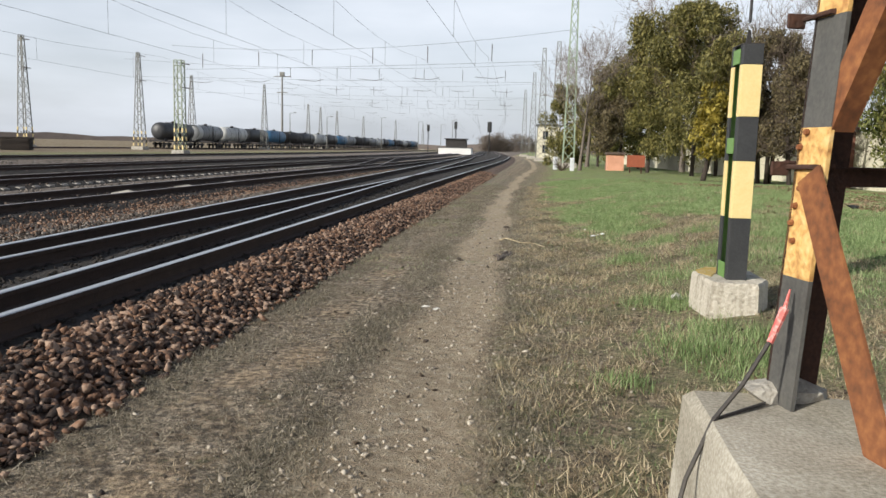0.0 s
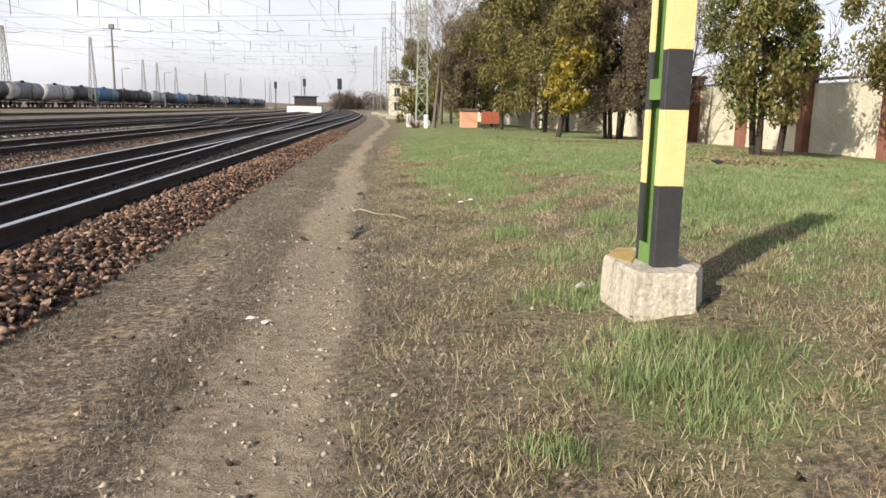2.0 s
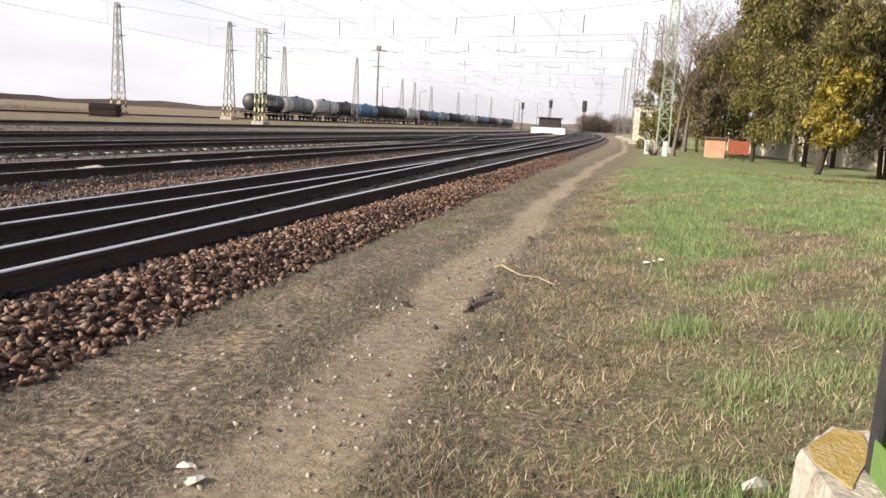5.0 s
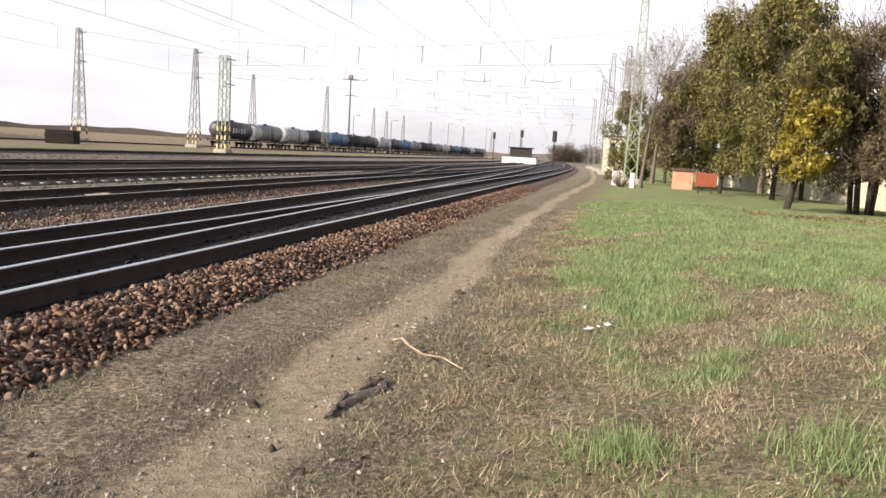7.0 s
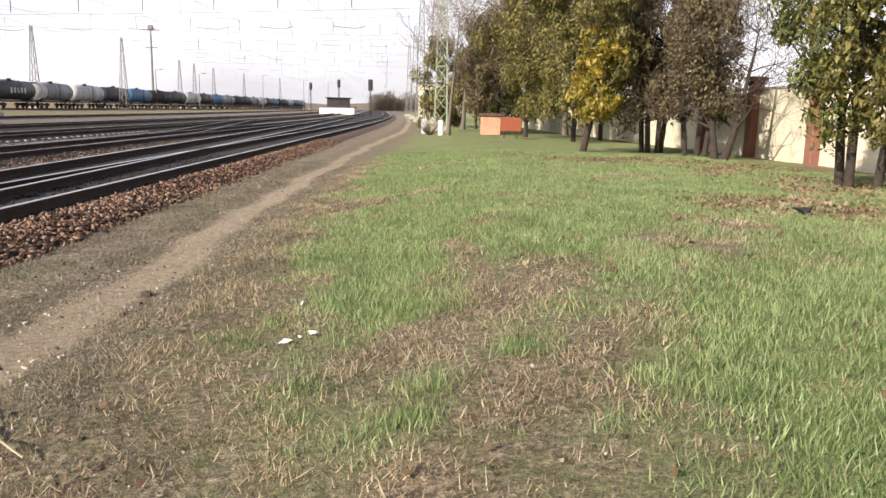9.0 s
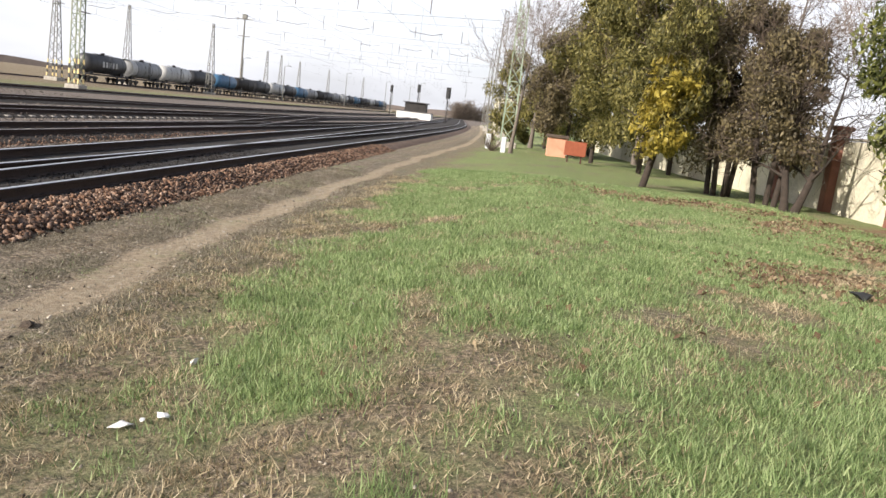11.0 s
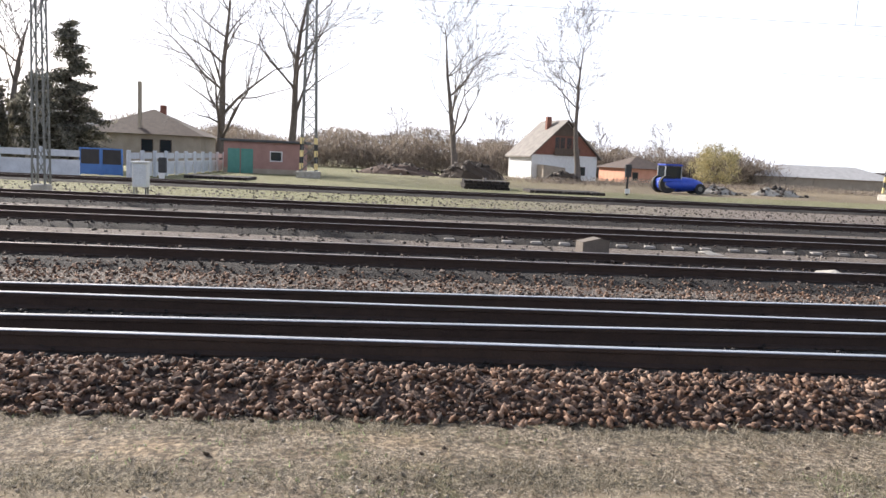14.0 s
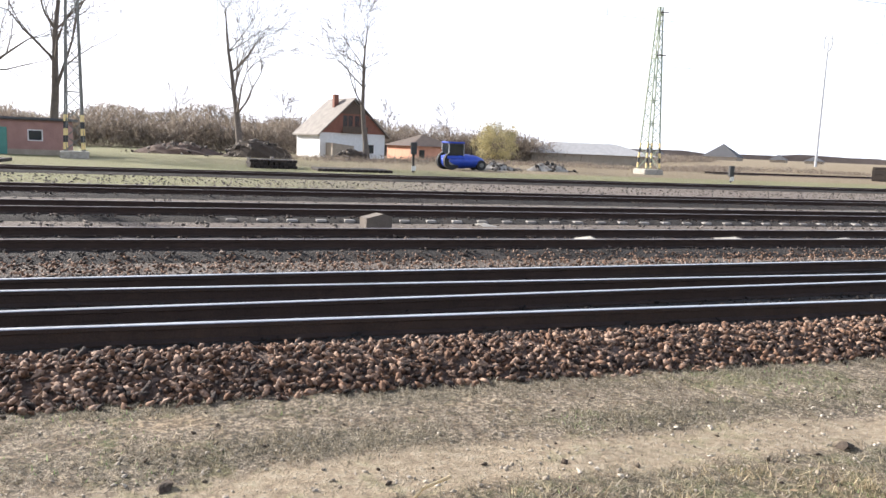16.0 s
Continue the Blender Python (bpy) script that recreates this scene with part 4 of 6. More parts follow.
paints = [(M_TANKBLACK, "black"), (M_TANKGREY, "grey and white"), (M_TANKWHITE, "dirty white"), (M_TANKBLACK, "black"), (M_TANKBLUE, "blue"), (M_DARKSTEEL, "dark brown"), (M_TANKBLACK, "black"), (M_TANKWHITE, "dirty white"), (M_TANKBLACK, "black"), (M_TANKBLUE, "blue"), (M_TANKGREY, "grey"), (M_DARKSTEEL, "dark brown")]
made_wagons = {}
for k in range(23):
    y = 127.4 + 13.3 * k
    x = -63.1 - 0.016 * (y - 127)
    ang = 0.9
    mat, word = paints[k % 12]
    if k < 12:
        made_wagons[k] = tank_wagon((x, y, 0.22), ang, mat, word)
    else:
        copy_thing(made_wagons[k % 12], pose(x, y, 0.22, 0, 0, ang))
first = made_wagons[0]
for k in range(5):
    part("lettering_bar", Geo().box(1.40, -2.4 + k * 1.0, 2.3, 1.44, -1.9 + k * 1.0, 3.1), M_TANKWHITE, first, "worn pale bar of lettering")
second = made_wagons[1]
gb = Geo()
for yy in (-5.5, -5.0, -4.5):
    for i in range(20):
        a, b = 2 * math.pi * i / 20, 2 * math.pi * (i + 1) / 20
        gb.add([(1.44 * math.cos(q), yy + s, 2.72 + 1.44 * math.sin(q)) for s in (-0.35, 0.35) for q in (a, b)], [(0, 1, 3, 2)])
part("white_band", gb, M_TANKWHITE, second)


# ---------- trees ----------
def crown(name, at, r, h, z0, n, mat, parent, seed, leaf=0.17, lobes=64, taper=0.35, label=""):
    """Foliage of many small sprays gathered in lobes, with gaps and an uneven outline."""
    q = np.random.RandomState(seed)
    zz = q.uniform(0, 1, lobes) ** 0.85
    prof = np.sin(np.pi * np.clip(0.12 + 0.88 * (1 - zz) ** (1 - taper), 0, 1) * 0.62 + 0.15) * q.uniform(0.75, 1.15, lobes)
    a = q.uniform(0, 2 * np.pi, lobes)
    rr = r * prof * q.uniform(0.3, 1.12, lobes)
    c = np.stack([rr * np.cos(a), rr * np.sin(a), z0 + (h - z0) * zz * 0.93], 1)
    ls = r * q.uniform(0.15, 0.36, lobes)
    k = q.randint(0, lobes, n)
    d = q.normal(size=(n, 3))
    d /= np.linalg.norm(d, axis=1)[:, None]
    p = c[k] + d * (ls[k] * q.uniform(0.45, 1.08, n))[:, None] * np.array([1, 1, 1.25])
    nor = d + q.normal(size=(n, 3)) * 0.7
    nor /= np.linalg.norm(nor, axis=1)[:, None]
    s = leaf * q.uniform(0.5, 1.3, n)
    ups = np.tile([[0.0, 0.0, 1.0]], (n, 1)) + q.normal(size=(n, 3)) * 0.6
    np.random.seed(seed)
    return part(name, cards(name, p + np.array(at), nor, s * 0.7, s, mat, ups), None, parent, label)


def limbs(g, p, d, length, r, depth, q, spread=0.6, tw=None, tip=0.006, bits=3):
    """Branches grown from p along d, each splitting again."""
    here, way = Vector(p), Vector(d).normalized()
    n = 3
    for k in range(n):
        way = (way + Vector(q.normal(0, 0.13, 3)) + Vector((0, 0, 0.05))).normalized()
        nxt = here + way * (length / n)
        g.tube(here, nxt, r * (1 - 0.22 * k), r * (1 - 0.22 * (k + 1)), 5 if r > 0.04 else 3, cap=False)
        if depth > 0:
            for _ in range(1 if k < n - 1 else bits):
                side = Vector(q.normal(0, 1, 3))
                side = (side - way * side.dot(way)).normalized()
                nd = (way + side * q.uniform(0.5, 1.1) * spread * 1.5).normalized()
                limbs(tw if (tw is not None and depth <= 2) else g, nxt, nd, length * q.uniform(0.5, 0.75), max(tip, r * 0.5 * (1 - 0.2 * k)), depth - 1, q, spread, tw, tip, bits)
        here = nxt


def bare_tree(label, at, h, r, seed, depth=4, spread=0.55, twig=None, bark=None, stems=1, group="bare trees", bits=3, low=0.3, tip=0.008):
    t = thing("bare_tree", label, "tree", at, 0, group)
    q = np.random.RandomState(seed)
    tr, br, tw = Geo(), Geo(), Geo()
    for s in range(stems):
        lean = Vector((q.normal(0, 0.05) + (0.25 * math.cos(s * 2.1) if stems > 1 else 0), q.normal(0, 0.05) + (0.25 * math.sin(s * 2.1) if stems > 1 else 0), 1)).normalized()
        here = Vector((0.12 * math.cos(s * 2.1), 0.12 * math.sin(s * 2.1), -0.1)) if stems > 1 else Vector((0, 0, -0.1))
        segs = 7
        for k in range(segs):
            lean = (lean + Vector((q.normal(0, 0.05), q.normal(0, 0.05), 0.03))).normalized()
            nxt = here + lean * (h * 0.78 / segs)
            f0, f1 = 1 - 0.85 * k / segs, 1 - 0.85 * (k + 1) / segs
            tr.tube(here, nxt, r * f0 * (1.25 if k == 0 else 1), r * f1, 8, cap=False)
            if (k + 1) / segs > low:
                for _ in range(2 if k < segs - 1 else 4):
                    a = q.uniform(0, 6.28)
                    up = q.uniform(0.5, 1.1)
                    limbs(br, nxt, (math.cos(a) * spread * 1.6, math.sin(a) * spread * 1.6, up), h * 0.3 * (1 - 0.45 * k / segs) * q.uniform(0.8, 1.2), max(0.02, r * f1 * 0.5), depth - 1, q, spread, tw, tip, bits)
            here = nxt
    part("trunk", tr, bark or M_BARK, t, smooth=True)
    tagged(part("limb", br, bark or M_BARK, t), kind="stuff")
    if tw.v:
        tagged(part("twig", tw, twig or M_TWIG, t), kind="stuff")
    return t


def conifer(label, at, h, r, z0, mat, seed, n=9000, stems=1, lean=0.0, leaf=0.17, second=None, twiggy=0.25, dense=2.3):
    t = thing("conifer_tree", label, "tree", at, 0, "evergreens along the wall")
    q = np.random.RandomState(seed)
    g = Geo()
    for s in range(stems):
        a = s * 2.4 + seed
        e = Vector((math.cos(a) * 0.35 * (stems > 1), math.sin(a) * 0.35 * (stems > 1), 0))
        top = Vector((lean + e.x * 2.2, e.y * 2.2, z0 + (h - z0) * 0.5))
        mid = (e + top) / 2 + Vector((q.normal(0, 0.08), q.normal(0, 0.08), 0))
        w = 0.105 if stems == 1 else 0.085
        g.tube((e.x, e.y, -0.1), mid, w * 1.2, w, 8, cap=False).tube(mid, top, w, w * 0.5, 8, cap=False)
        for _ in range(7):
            z = q.uniform(z0 * 0.8, h * 0.7)
            b = q.uniform(0, 6.28)
            g.tube((e.x, e.y, z), (e.x + math.cos(b) * r * 0.7, e.y + math.sin(b) * r * 0.7, z + 0.5), 0.04, 0.012, 4, cap=False)
    part("trunk", g, M_BARKDARK, t, smooth=True)
    crown("crown", (lean, 0, 0), r, h, z0, int(n * dense * 0.95), mat, t, seed, leaf * 0.58)
    tw = Geo()
    for _ in range(int(42 * twiggy * r)):
        b, z = q.uniform(0, 6.28), z0 + (h - z0) * q.uniform(0.05, 0.75)
        out = Vector((math.cos(b), math.sin(b), q.uniform(0.3, 1.3)))
        limbs(tw, Vector((lean, 0, z)) + out * r * 0.25, out, r * q.uniform(0.45, 0.75), 0.022, 2, q, 0.5, None, 0.009, 2)
    if tw.v:
        tagged(part("bare_twig", tw, M_TWIGBROWN, t), kind="stuff")
    if second:
        crown("outer_foliage", (lean - 0.15 * r, -0.4 * r, 0), r * 0.62, z0 + (h - z0) * 0.58, z0 * 0.8, n // 2, second, t, seed + 50, leaf * 0.75)
    return t


conifer("dark green conifer beside the line, dense to the ground", (1.5, 74, 0), 7.6, 2.1, 0.4, M_THUJA, 1, 7000, leaf=0.24, twiggy=0)
conifer("dark olive conifer with a leaning crown", (4.2, 70, 0), 6.8, 1.7, 1.2, M_THUJA, 2, 6000, leaf=0.24)
conifer("brown-olive evergreen between taller trees", (3.9, 58, 0), 7.6, 1.9, 1.6, M_THUJA_BROWN, 3, 8000, leaf=0.22)
conifer("brown-olive conifer behind the notice board", (5.2, 62, 0), 8.6, 2.3, 1.2, M_THUJA, 14, 9000, leaf=0.22)
conifer("dusky green conifer in the second row", (7.2, 66, 0), 9.4, 2.4, 1.2, M_THUJA_DARK, 15, 8000, leaf=0.24)
conifer("tall olive-green conifer with a ragged crown", (6.0, 52, 0), 10.2, 2.5, 1.7, M_THUJA, 4, 14000, 1, leaf=0.22)
conifer("tall olive conifer with yellowish outer sprays", (7.6, 46, 0), 10.0, 2.7, 1.6, M_THUJA, 5, 15000, 1, leaf=0.21)
conifer("dark evergreen standing behind the others", (9.8, 50, 0), 9.0, 2.4, 1.5, M_THUJA_DARK, 6, 9000, leaf=0.22)
conifer("yellow-green evergreen with low hanging sprays", (6.0, 35.5, 0), 6.6, 1.45, 1.7, M_THUJA, 7, 8000, 1, lean=0.5, leaf=0.16, second=M_YELLOWLEAF, dense=1.7)
conifer("rounded brown-green juniper on several dark stems", (8.9, 37.0, 0), 6.7, 2.2, 1.5, M_THUJA_BROWN, 8, 13000, 5, leaf=0.15, twiggy=0.6, dense=3.0)
conifer("broad brownish juniper bush beside the wall", (9.7, 34.4, 0), 5.6, 1.5, 1.7, M_THUJA_BROWN, 9, 8000, 3, leaf=0.15, twiggy=0.6, dense=2.6)
conifer("olive thuja with yellow tips near the gate posts", (9.4, 23.8, 0), 8.6, 1.7, 1.5, M_THUJA_DARK, 10, 13000, 3, leaf=0.14, second=M_THUJA)
conifer("large olive thuja with a hanging lower crown", (11.8, 21.0, 0), 9.0, 1.9, 1.8, M_THUJA, 11, 13000, 2, leaf=0.14, second=M_YELLOWLEAF)
bare_tree("slender leafless young tree with pale bark", (1.6, 51, 0), 8.2, 0.12, 21, 4, 0.55, group="bare trees beside the line", bits=2, tip=0.011)
bare_tree("leafless tree with purplish twigs behind evergreens", (3.0, 66, 0), 10.0, 0.17, 22, 4, 0.6, tip=0.013)
bare_tree("tall leafless tree behind the evergreens", (9.6, 60, 0), 12.5, 0.2, 23, 4, 0.6, tip=0.013)
bare_tree("leafless grey tree rising over the wall", (13.0, 46, 0), 11.5, 0.2, 24, 4, 0.6, tip=0.013)
bare_tree("leafless tree with fine grey twigs by the gate", (15.0, 37, 0), 10, 0.18, 25, 4, 0.6, tip=0.013)
bare_tree("leafless shrubby tree leaning over the grass", (10.0, 33.2, 0), 5.6, 0.14, 26, 4, 0.75, M_TWIGBROWN, M_BARKDARK, 2, bits=2, low=0.2)
sh = thing("shrub", "low brown leafless shrub at the grass edge", "shrub", (0.6, 54, 0), 0)
q = np.random.RandomState(5)
g = Geo()
for k in range(60):
    a = q.uniform(0, 6.28)
    g.tube((0, 0, -0.05), (math.cos(a) * q.uniform(0.3, 0.9), math.sin(a) * q.uniform(0.3, 0.9), q.uniform(0.4, 1.1)), 0.015, 0.005, 3)
tagged(part("twig", g, M_TWIGBROWN, sh), kind="stuff")


# ---------- wall and gate beside the trees ----------
def wall_x(y):
    return 12.6 - 0.075 * (y - 33)


wy = list(np.arange(12, 92, 4.0))
wall = thing("boundary_wall", "cream plastered boundary wall with rusty posts", "wall", kind="structure")
for a in wy[:-1]:
    g = Geo().box(-0.09, 0.06, -0.1, 0.09, 3.94, 2.45 + 0.05 * math.sin(a), 0.02)
    part("wall_panel", g, M_CREAMWALL, wall, at=pose(wall_x(a), a, 0, 0, 0, 4.3))
for a in wy:
    part("coping", Geo().box(-0.15, -0.02, 2.5, 0.15, 3.98, 2.58, 0.02), M_CONCRETE, wall, at=pose(wall_x(a), a, 0, 0, 0, 4.3)) if a < wy[-1] else None
post_me = Geo().box(-0.24, -0.2, -0.1, 0.2, 0.2, 2.8, 0.03).box(-0.32, -0.28, 2.8, 0.28, 0.28, 2.95, 0.03).mesh("gate_post", M_BRICKWALL)
for a in (20, 24, 28, 32, 36, 40):
    t = thing("gate_post", "rust-red steel post capped with a flat plate", "post", (wall_x(a) - 0.14, a, 0), 4.3, "rusty wall posts")
    part("shaft", post_me, None, t)


def shed_like(name, label, category, at, turn, wx, wy_, h, wallmat, roofmat, roof="flat", rise=1.2, over=0.25, openings=(), base=None, group=""):
    """A small building: x is its depth, y its front; openings on the +x face are (y0, y1, z0, z1, kind)."""
    t = thing(name, label, category, at, turn, group)
    body = Geo().box(-wx, 0, -0.3, 0, wy_, h)
    part("wall", body, wallmat, t)
    if base:
        part("plinth", Geo().box(-wx - 0.03, -0.03, -0.3, 0.03, wy_ + 0.03, 0.45), base, t)
    o = over
    if roof == "flat":
        part("roof", Geo().box(-wx - o, -o, h, o, wy_ + o, h + 0.18, 0.03), roofmat, t)
    elif roof == "hip":
        k = min(wx, wy_) / 2 + o
        vs = [(-wx - o, -o, h), (o, -o, h), (o, wy_ + o, h), (-wx - o, wy_ + o, h), (-wx / 2 - max(0, (wx - wy_) / 2), wy_ / 2 - max(0, (wy_ - wx) / 2), h + rise), (-wx / 2 + max(0, (wx - wy_) / 2), wy_ / 2 + max(0, (wy_ - wx) / 2), h + rise)]
        part("roof", Geo().add(vs, [(3, 2, 1, 0), (0, 1, 5, 4) if wx >= wy_ else (0, 1, 4), (1, 2, 5) if wx >= wy_ else (1, 2, 5, 4), (2, 3, 4, 5) if wx >= wy_ else (2, 3, 5), (3, 0, 4) if wx >= wy_ else (3, 0, 4, 5)]), roofmat, t)
    elif roof == "gable":
        part("gable", Geo().prism([(0, h), (wy_, h), (wy_ / 2, h + rise)], "x", -wx, 0), base or wallmat, t)
        for s in (0, 1):
            y0, y1 = (-0.5, wy_ / 2) if s == 0 else (wy_ + 0.5, wy_ / 2)
            k = rise / (wy_ / 2)
            z0 = h - 0.5 * k
            part("roof", Geo().prism([(y0, z0 + 0.03), (y1, h + rise + 0.03), (y1, h + rise + 0.2), (y0, z0 + 0.2)], "x", -wx - 0.4, 0.5), roofmat, t)
    for y0, y1, z0, z1, what in openings:
        if what == "window":
            w = part("window", Geo().box(-0.02, y0, z0, 0.05, y1, z1, 0.01), M_WOOD, t)
            n = max(1, round((y1 - y0) / 0.7))
            for k in range(n):
                a = y0 + (y1 - y0) * k / n + 0.06
                part("pane", Geo().box(0.05, a, z0 + 0.06, 0.06, a + (y1 - y0) / n - 0.12, z1 - 0.06), M_GLASS, w)
        elif what == "whitewindow":
            w = part("window", Geo().box(-0.02, y0, z0, 0.05, y1, z1, 0.01), M_WHITE, t)
            part("pane", Geo().box(0.05, y0 + 0.07, z0 + 0.07, 0.06, y1 - 0.07, z1 - 0.07), M_GLASS, w)
        else:
            part("door", Geo().box(-0.02, y0, z0, 0.06, y1, z1, 0.01), {"teal": M_TEAL, "wood": M_WOOD, "white": M_WHITE}[what], t)
    return t


# by the right-hand trees
shed_like("brick_hut", "low orange-red brick hut among the trees", "hut", (3.75, 55.4, 0), -90, 1.5, 1.1, 1.2, M_ORANGEWALL, M_TILE, "flat", 0, 0.1)
shed_like("trackside_building", "cream trackside building with a flat roof", "building", (-1.2, 116, 0), -90, 5, 3.2, 5.0, M_CREAMWALL, M_DARKROOF, "flat", openings=[(0.8, 1.6, 1, 2.2, "window"), (0.8, 1.6, 3, 4.2, "window")])
nb = thing("notice_board", "rust-red steel board on two short legs in the grass", "board", (4.8, 48.5, 0.1), 0, scale=0.75)
part("panel", Geo().box(-0.72, -0.05, 0.55, 0.72, 0.05, 1.5, 0.02), M_REDSIGN, nb)
for s in (-0.45, 0.45):
    part("leg", Geo().box(s - 0.05, 0.05, -0.1, s + 0.05, 0.13, 1.4, 0.01), M_DARKRUST_SHADE, nb)
for k, (bx, by) in enumerate(((1.2, 52.5), (0.2, 57), (5.1, 60))):
    t = thing("marker_post", "short whitewashed concrete marker post", "post", (bx, by, 0), 10 * k, "marker posts")
    part("shaft", Geo().box(-0.14, -0.14, -0.1, 0.14, 0.14, 0.95, 0.03), M_FENCE, t)

# ---------- beyond the yard ----------
shed_like("dwelling_house", "white-walled house with brick gable and worn roof", "house", (-76, 23.7, -0.3), 16, 7.0, 10.2, 3.4, M_WHITE, M_ROOFWORN, "gable", 4.3, base=None,
          openings=[(7.4, 8.4, 1.0, 2.1, "window"), (3.4, 5.0, 3.75, 5.7, "window"), (5.2, 6.9, 3.75, 5.7, "window")])
house = [o for o in scene.objects if o.name == "dwelling_house"][0]
house.scale = (0.8, 0.74, 0.82)
part("brick_gable", Geo().prism([(0.0, 3.45), (10.2, 3.45), (5.1, 7.55)], "x", 0.02, 0.06), M_BRICKWALL, house, "bare red brick gable face")
part("timber_gable", Geo().prism([(3.0, 5.85), (7.2, 5.85), (5.1, 7.5)], "x", 0.06, 0.16), M_WOOD, house, "weathered timber boarding")
part("balcony", Geo().box(0.06, 3.2, 3.5, 0.5, 7.1, 3.62, 0.02).box(0.45, 3.2, 3.62, 0.5, 7.1, 4.3), M_WOOD, house)
part("chimney", Geo().box(-3.4, 3.6, 6.2, -2.8, 4.3, 8.3, 0.03), M_BRICKWALL, house)
part("lean_to", Geo().prism([(0.9, -0.2), (4.2, -0.2), (4.2, 1.9), (0.9, 2.2)], "x", 0.05, 1.9), M_GREYPLASTER, house, "grey lean-to shed")
shed_like("small_house", "salmon-walled cottage with a hipped brown roof", "house", (-79.1, 34.3, -0.5), 12, 6.0, 5.7, 2.0, M_ORANGEWALL, M_TILE, "hip", 1.3, 0.4, openings=[(0.9, 1.6, 0.7, 1.6, "window"), (3.9, 4.8, 0.7, 1.6, "window")])
shed_like("old_house", "grey-beige house with a broad hipped tile roof", "house", (-64.7, -16.1, -0.2), 6, 10, 9.4, 2.8, M_GREYPLASTER, M_TILE, "hip", 2.3, 0.5, openings=[(4.6, 5.6, 1.3, 2.4, "window"), (6.1, 7.1, 1.3, 2.4, "window")])
oh = [o for o in scene.objects if o.name == "old_house"][0]
part("chimney", Geo().box(-5.4, 5.2, 4.4, -4.8, 5.7, 5.5, 0.03), M_BRICKWALL, oh)
part("chimney", Geo().box(-0.9, 4.2, 2.6, -0.6, 4.5, 7.2, 0.03), M_GREYPLASTER, oh, "tall thin flue")
shed_like("utility_shed", "faded pink utility shed with teal doors and flat roof", "shed", (-54.8, -2.3, -0.1), 0, 3.2, 5.6, 2.35, M_PINKWALL, M_DARKROOF, "flat", 0, 0.3, base=M_GREYPLASTER,
          openings=[(0.3, 1.15, 0, 1.85, "teal"), (1.25, 2.1, 0, 1.85, "teal"), (3.3, 4.2, 1.0, 1.75, "whitewindow")])
shed_like("far_house", "low dark-roofed house half hidden by evergreens", "house", (-68.5, -29.7, 0), 0, 9, 12, 2.6, M_GREYPLASTER, M_DARKROOF, "hip", 2.3, 0.5)
shed_like("long_barn", "long low barn with a pale sheet roof", "barn", (-89.1, 53.4, -0.3), -8, 8, 17, 1.6, M_GREYPLASTER, M_TILEGREY, "hip", 1.5, 0.4)
for k, (fx, fy, w, e, rise) in enumerate(((-284, 246, 15, 1.6, 6.0), (-288, 277, 7, 1.2, 2.6), (-287, 298, 8, 1.2, 2.4), (-309, 221, 9, 1.2, 2.5), (-318, 231, 7, 1.2, 2.2))):
    shed_like("distant_house", "distant house with a steep dark pyramid roof" if k == 0 else "distant low house on the horizon", "house", (fx, fy, 0), 40, w, w, e, M_GREYPLASTER, M_DARKROOF, "hip", rise, 0.5, group="houses on the horizon")
shed_like("signal_cabin", "low white trackside hut with a dark upper cabin", "hut", (-23.5, 176, 0), -90, 4, 7.5, 1.4, M_WHITE, M_DARKROOF, "flat", 0, 0.1)
cb = [o for o in scene.objects if o.name == "signal_cabin"][0]
part("upper_cabin", Geo().box(-3.6, 1.6, 1.6, -0.4, 6.2, 3.4), M_DARKSTEEL, cb)
part("cabin_roof", Geo().box(-4.0, 1.2, 3.4, 0.0, 6.6, 3.6, 0.03), M_DARKROOF, cb)

# whitewashed fence with panels
fence = thing("concrete_fence", "whitewashed concrete panel fence with square posts", "fence", (0, 0, 0), 0)
fpost = Geo().box(-0.09, -0.09, -0.1, 0.09, 0.09, 1.42, 0.02).mesh("post", M_FENCE)
fpanel = Geo().box(-0.035, 0.1, 0.05, 0.035, 1.9, 0.72, 0.01).box(-0.03, 0.1, 0.98, 0.03, 1.9, 1.3, 0.01).mesh("panel", M_FENCE)
frail = Geo().box(-0.05, 0.09, 0.72, 0.05, 1.91, 0.82).mesh("rail", M_FENCE)
for k in range(13):
    y = -31.3 + 2.0 * k
    part("post", fpost, None, fence, at=pose(-37.4, y, 0))
    part("panel", fpanel, None, fence, at=pose(-37.4, y, 0))
    part("rail", frail, None, fence, at=pose(-37.4, y, 0))
for k in range(13):
    part("post", fpost, None, fence, at=pose(-37.6 - 2.0 * k, -3.1 + 0.02 * k, 0))
    part("panel", fpanel, None, fence, at=pose(-37.6 - 2.0 * k, -3.1 + 0.02 * k, 0, 0, 0, 93.5))
    part("rail", frail, None, fence, at=pose(-37.6 - 2.0 * k, -3.1 + 0.02 * k, 0, 0, 0, 93.5))
gate = thing("double_gate", "blue steel double gate with dark mesh above", "gate", (-39.3, -6.2, 0), 0)
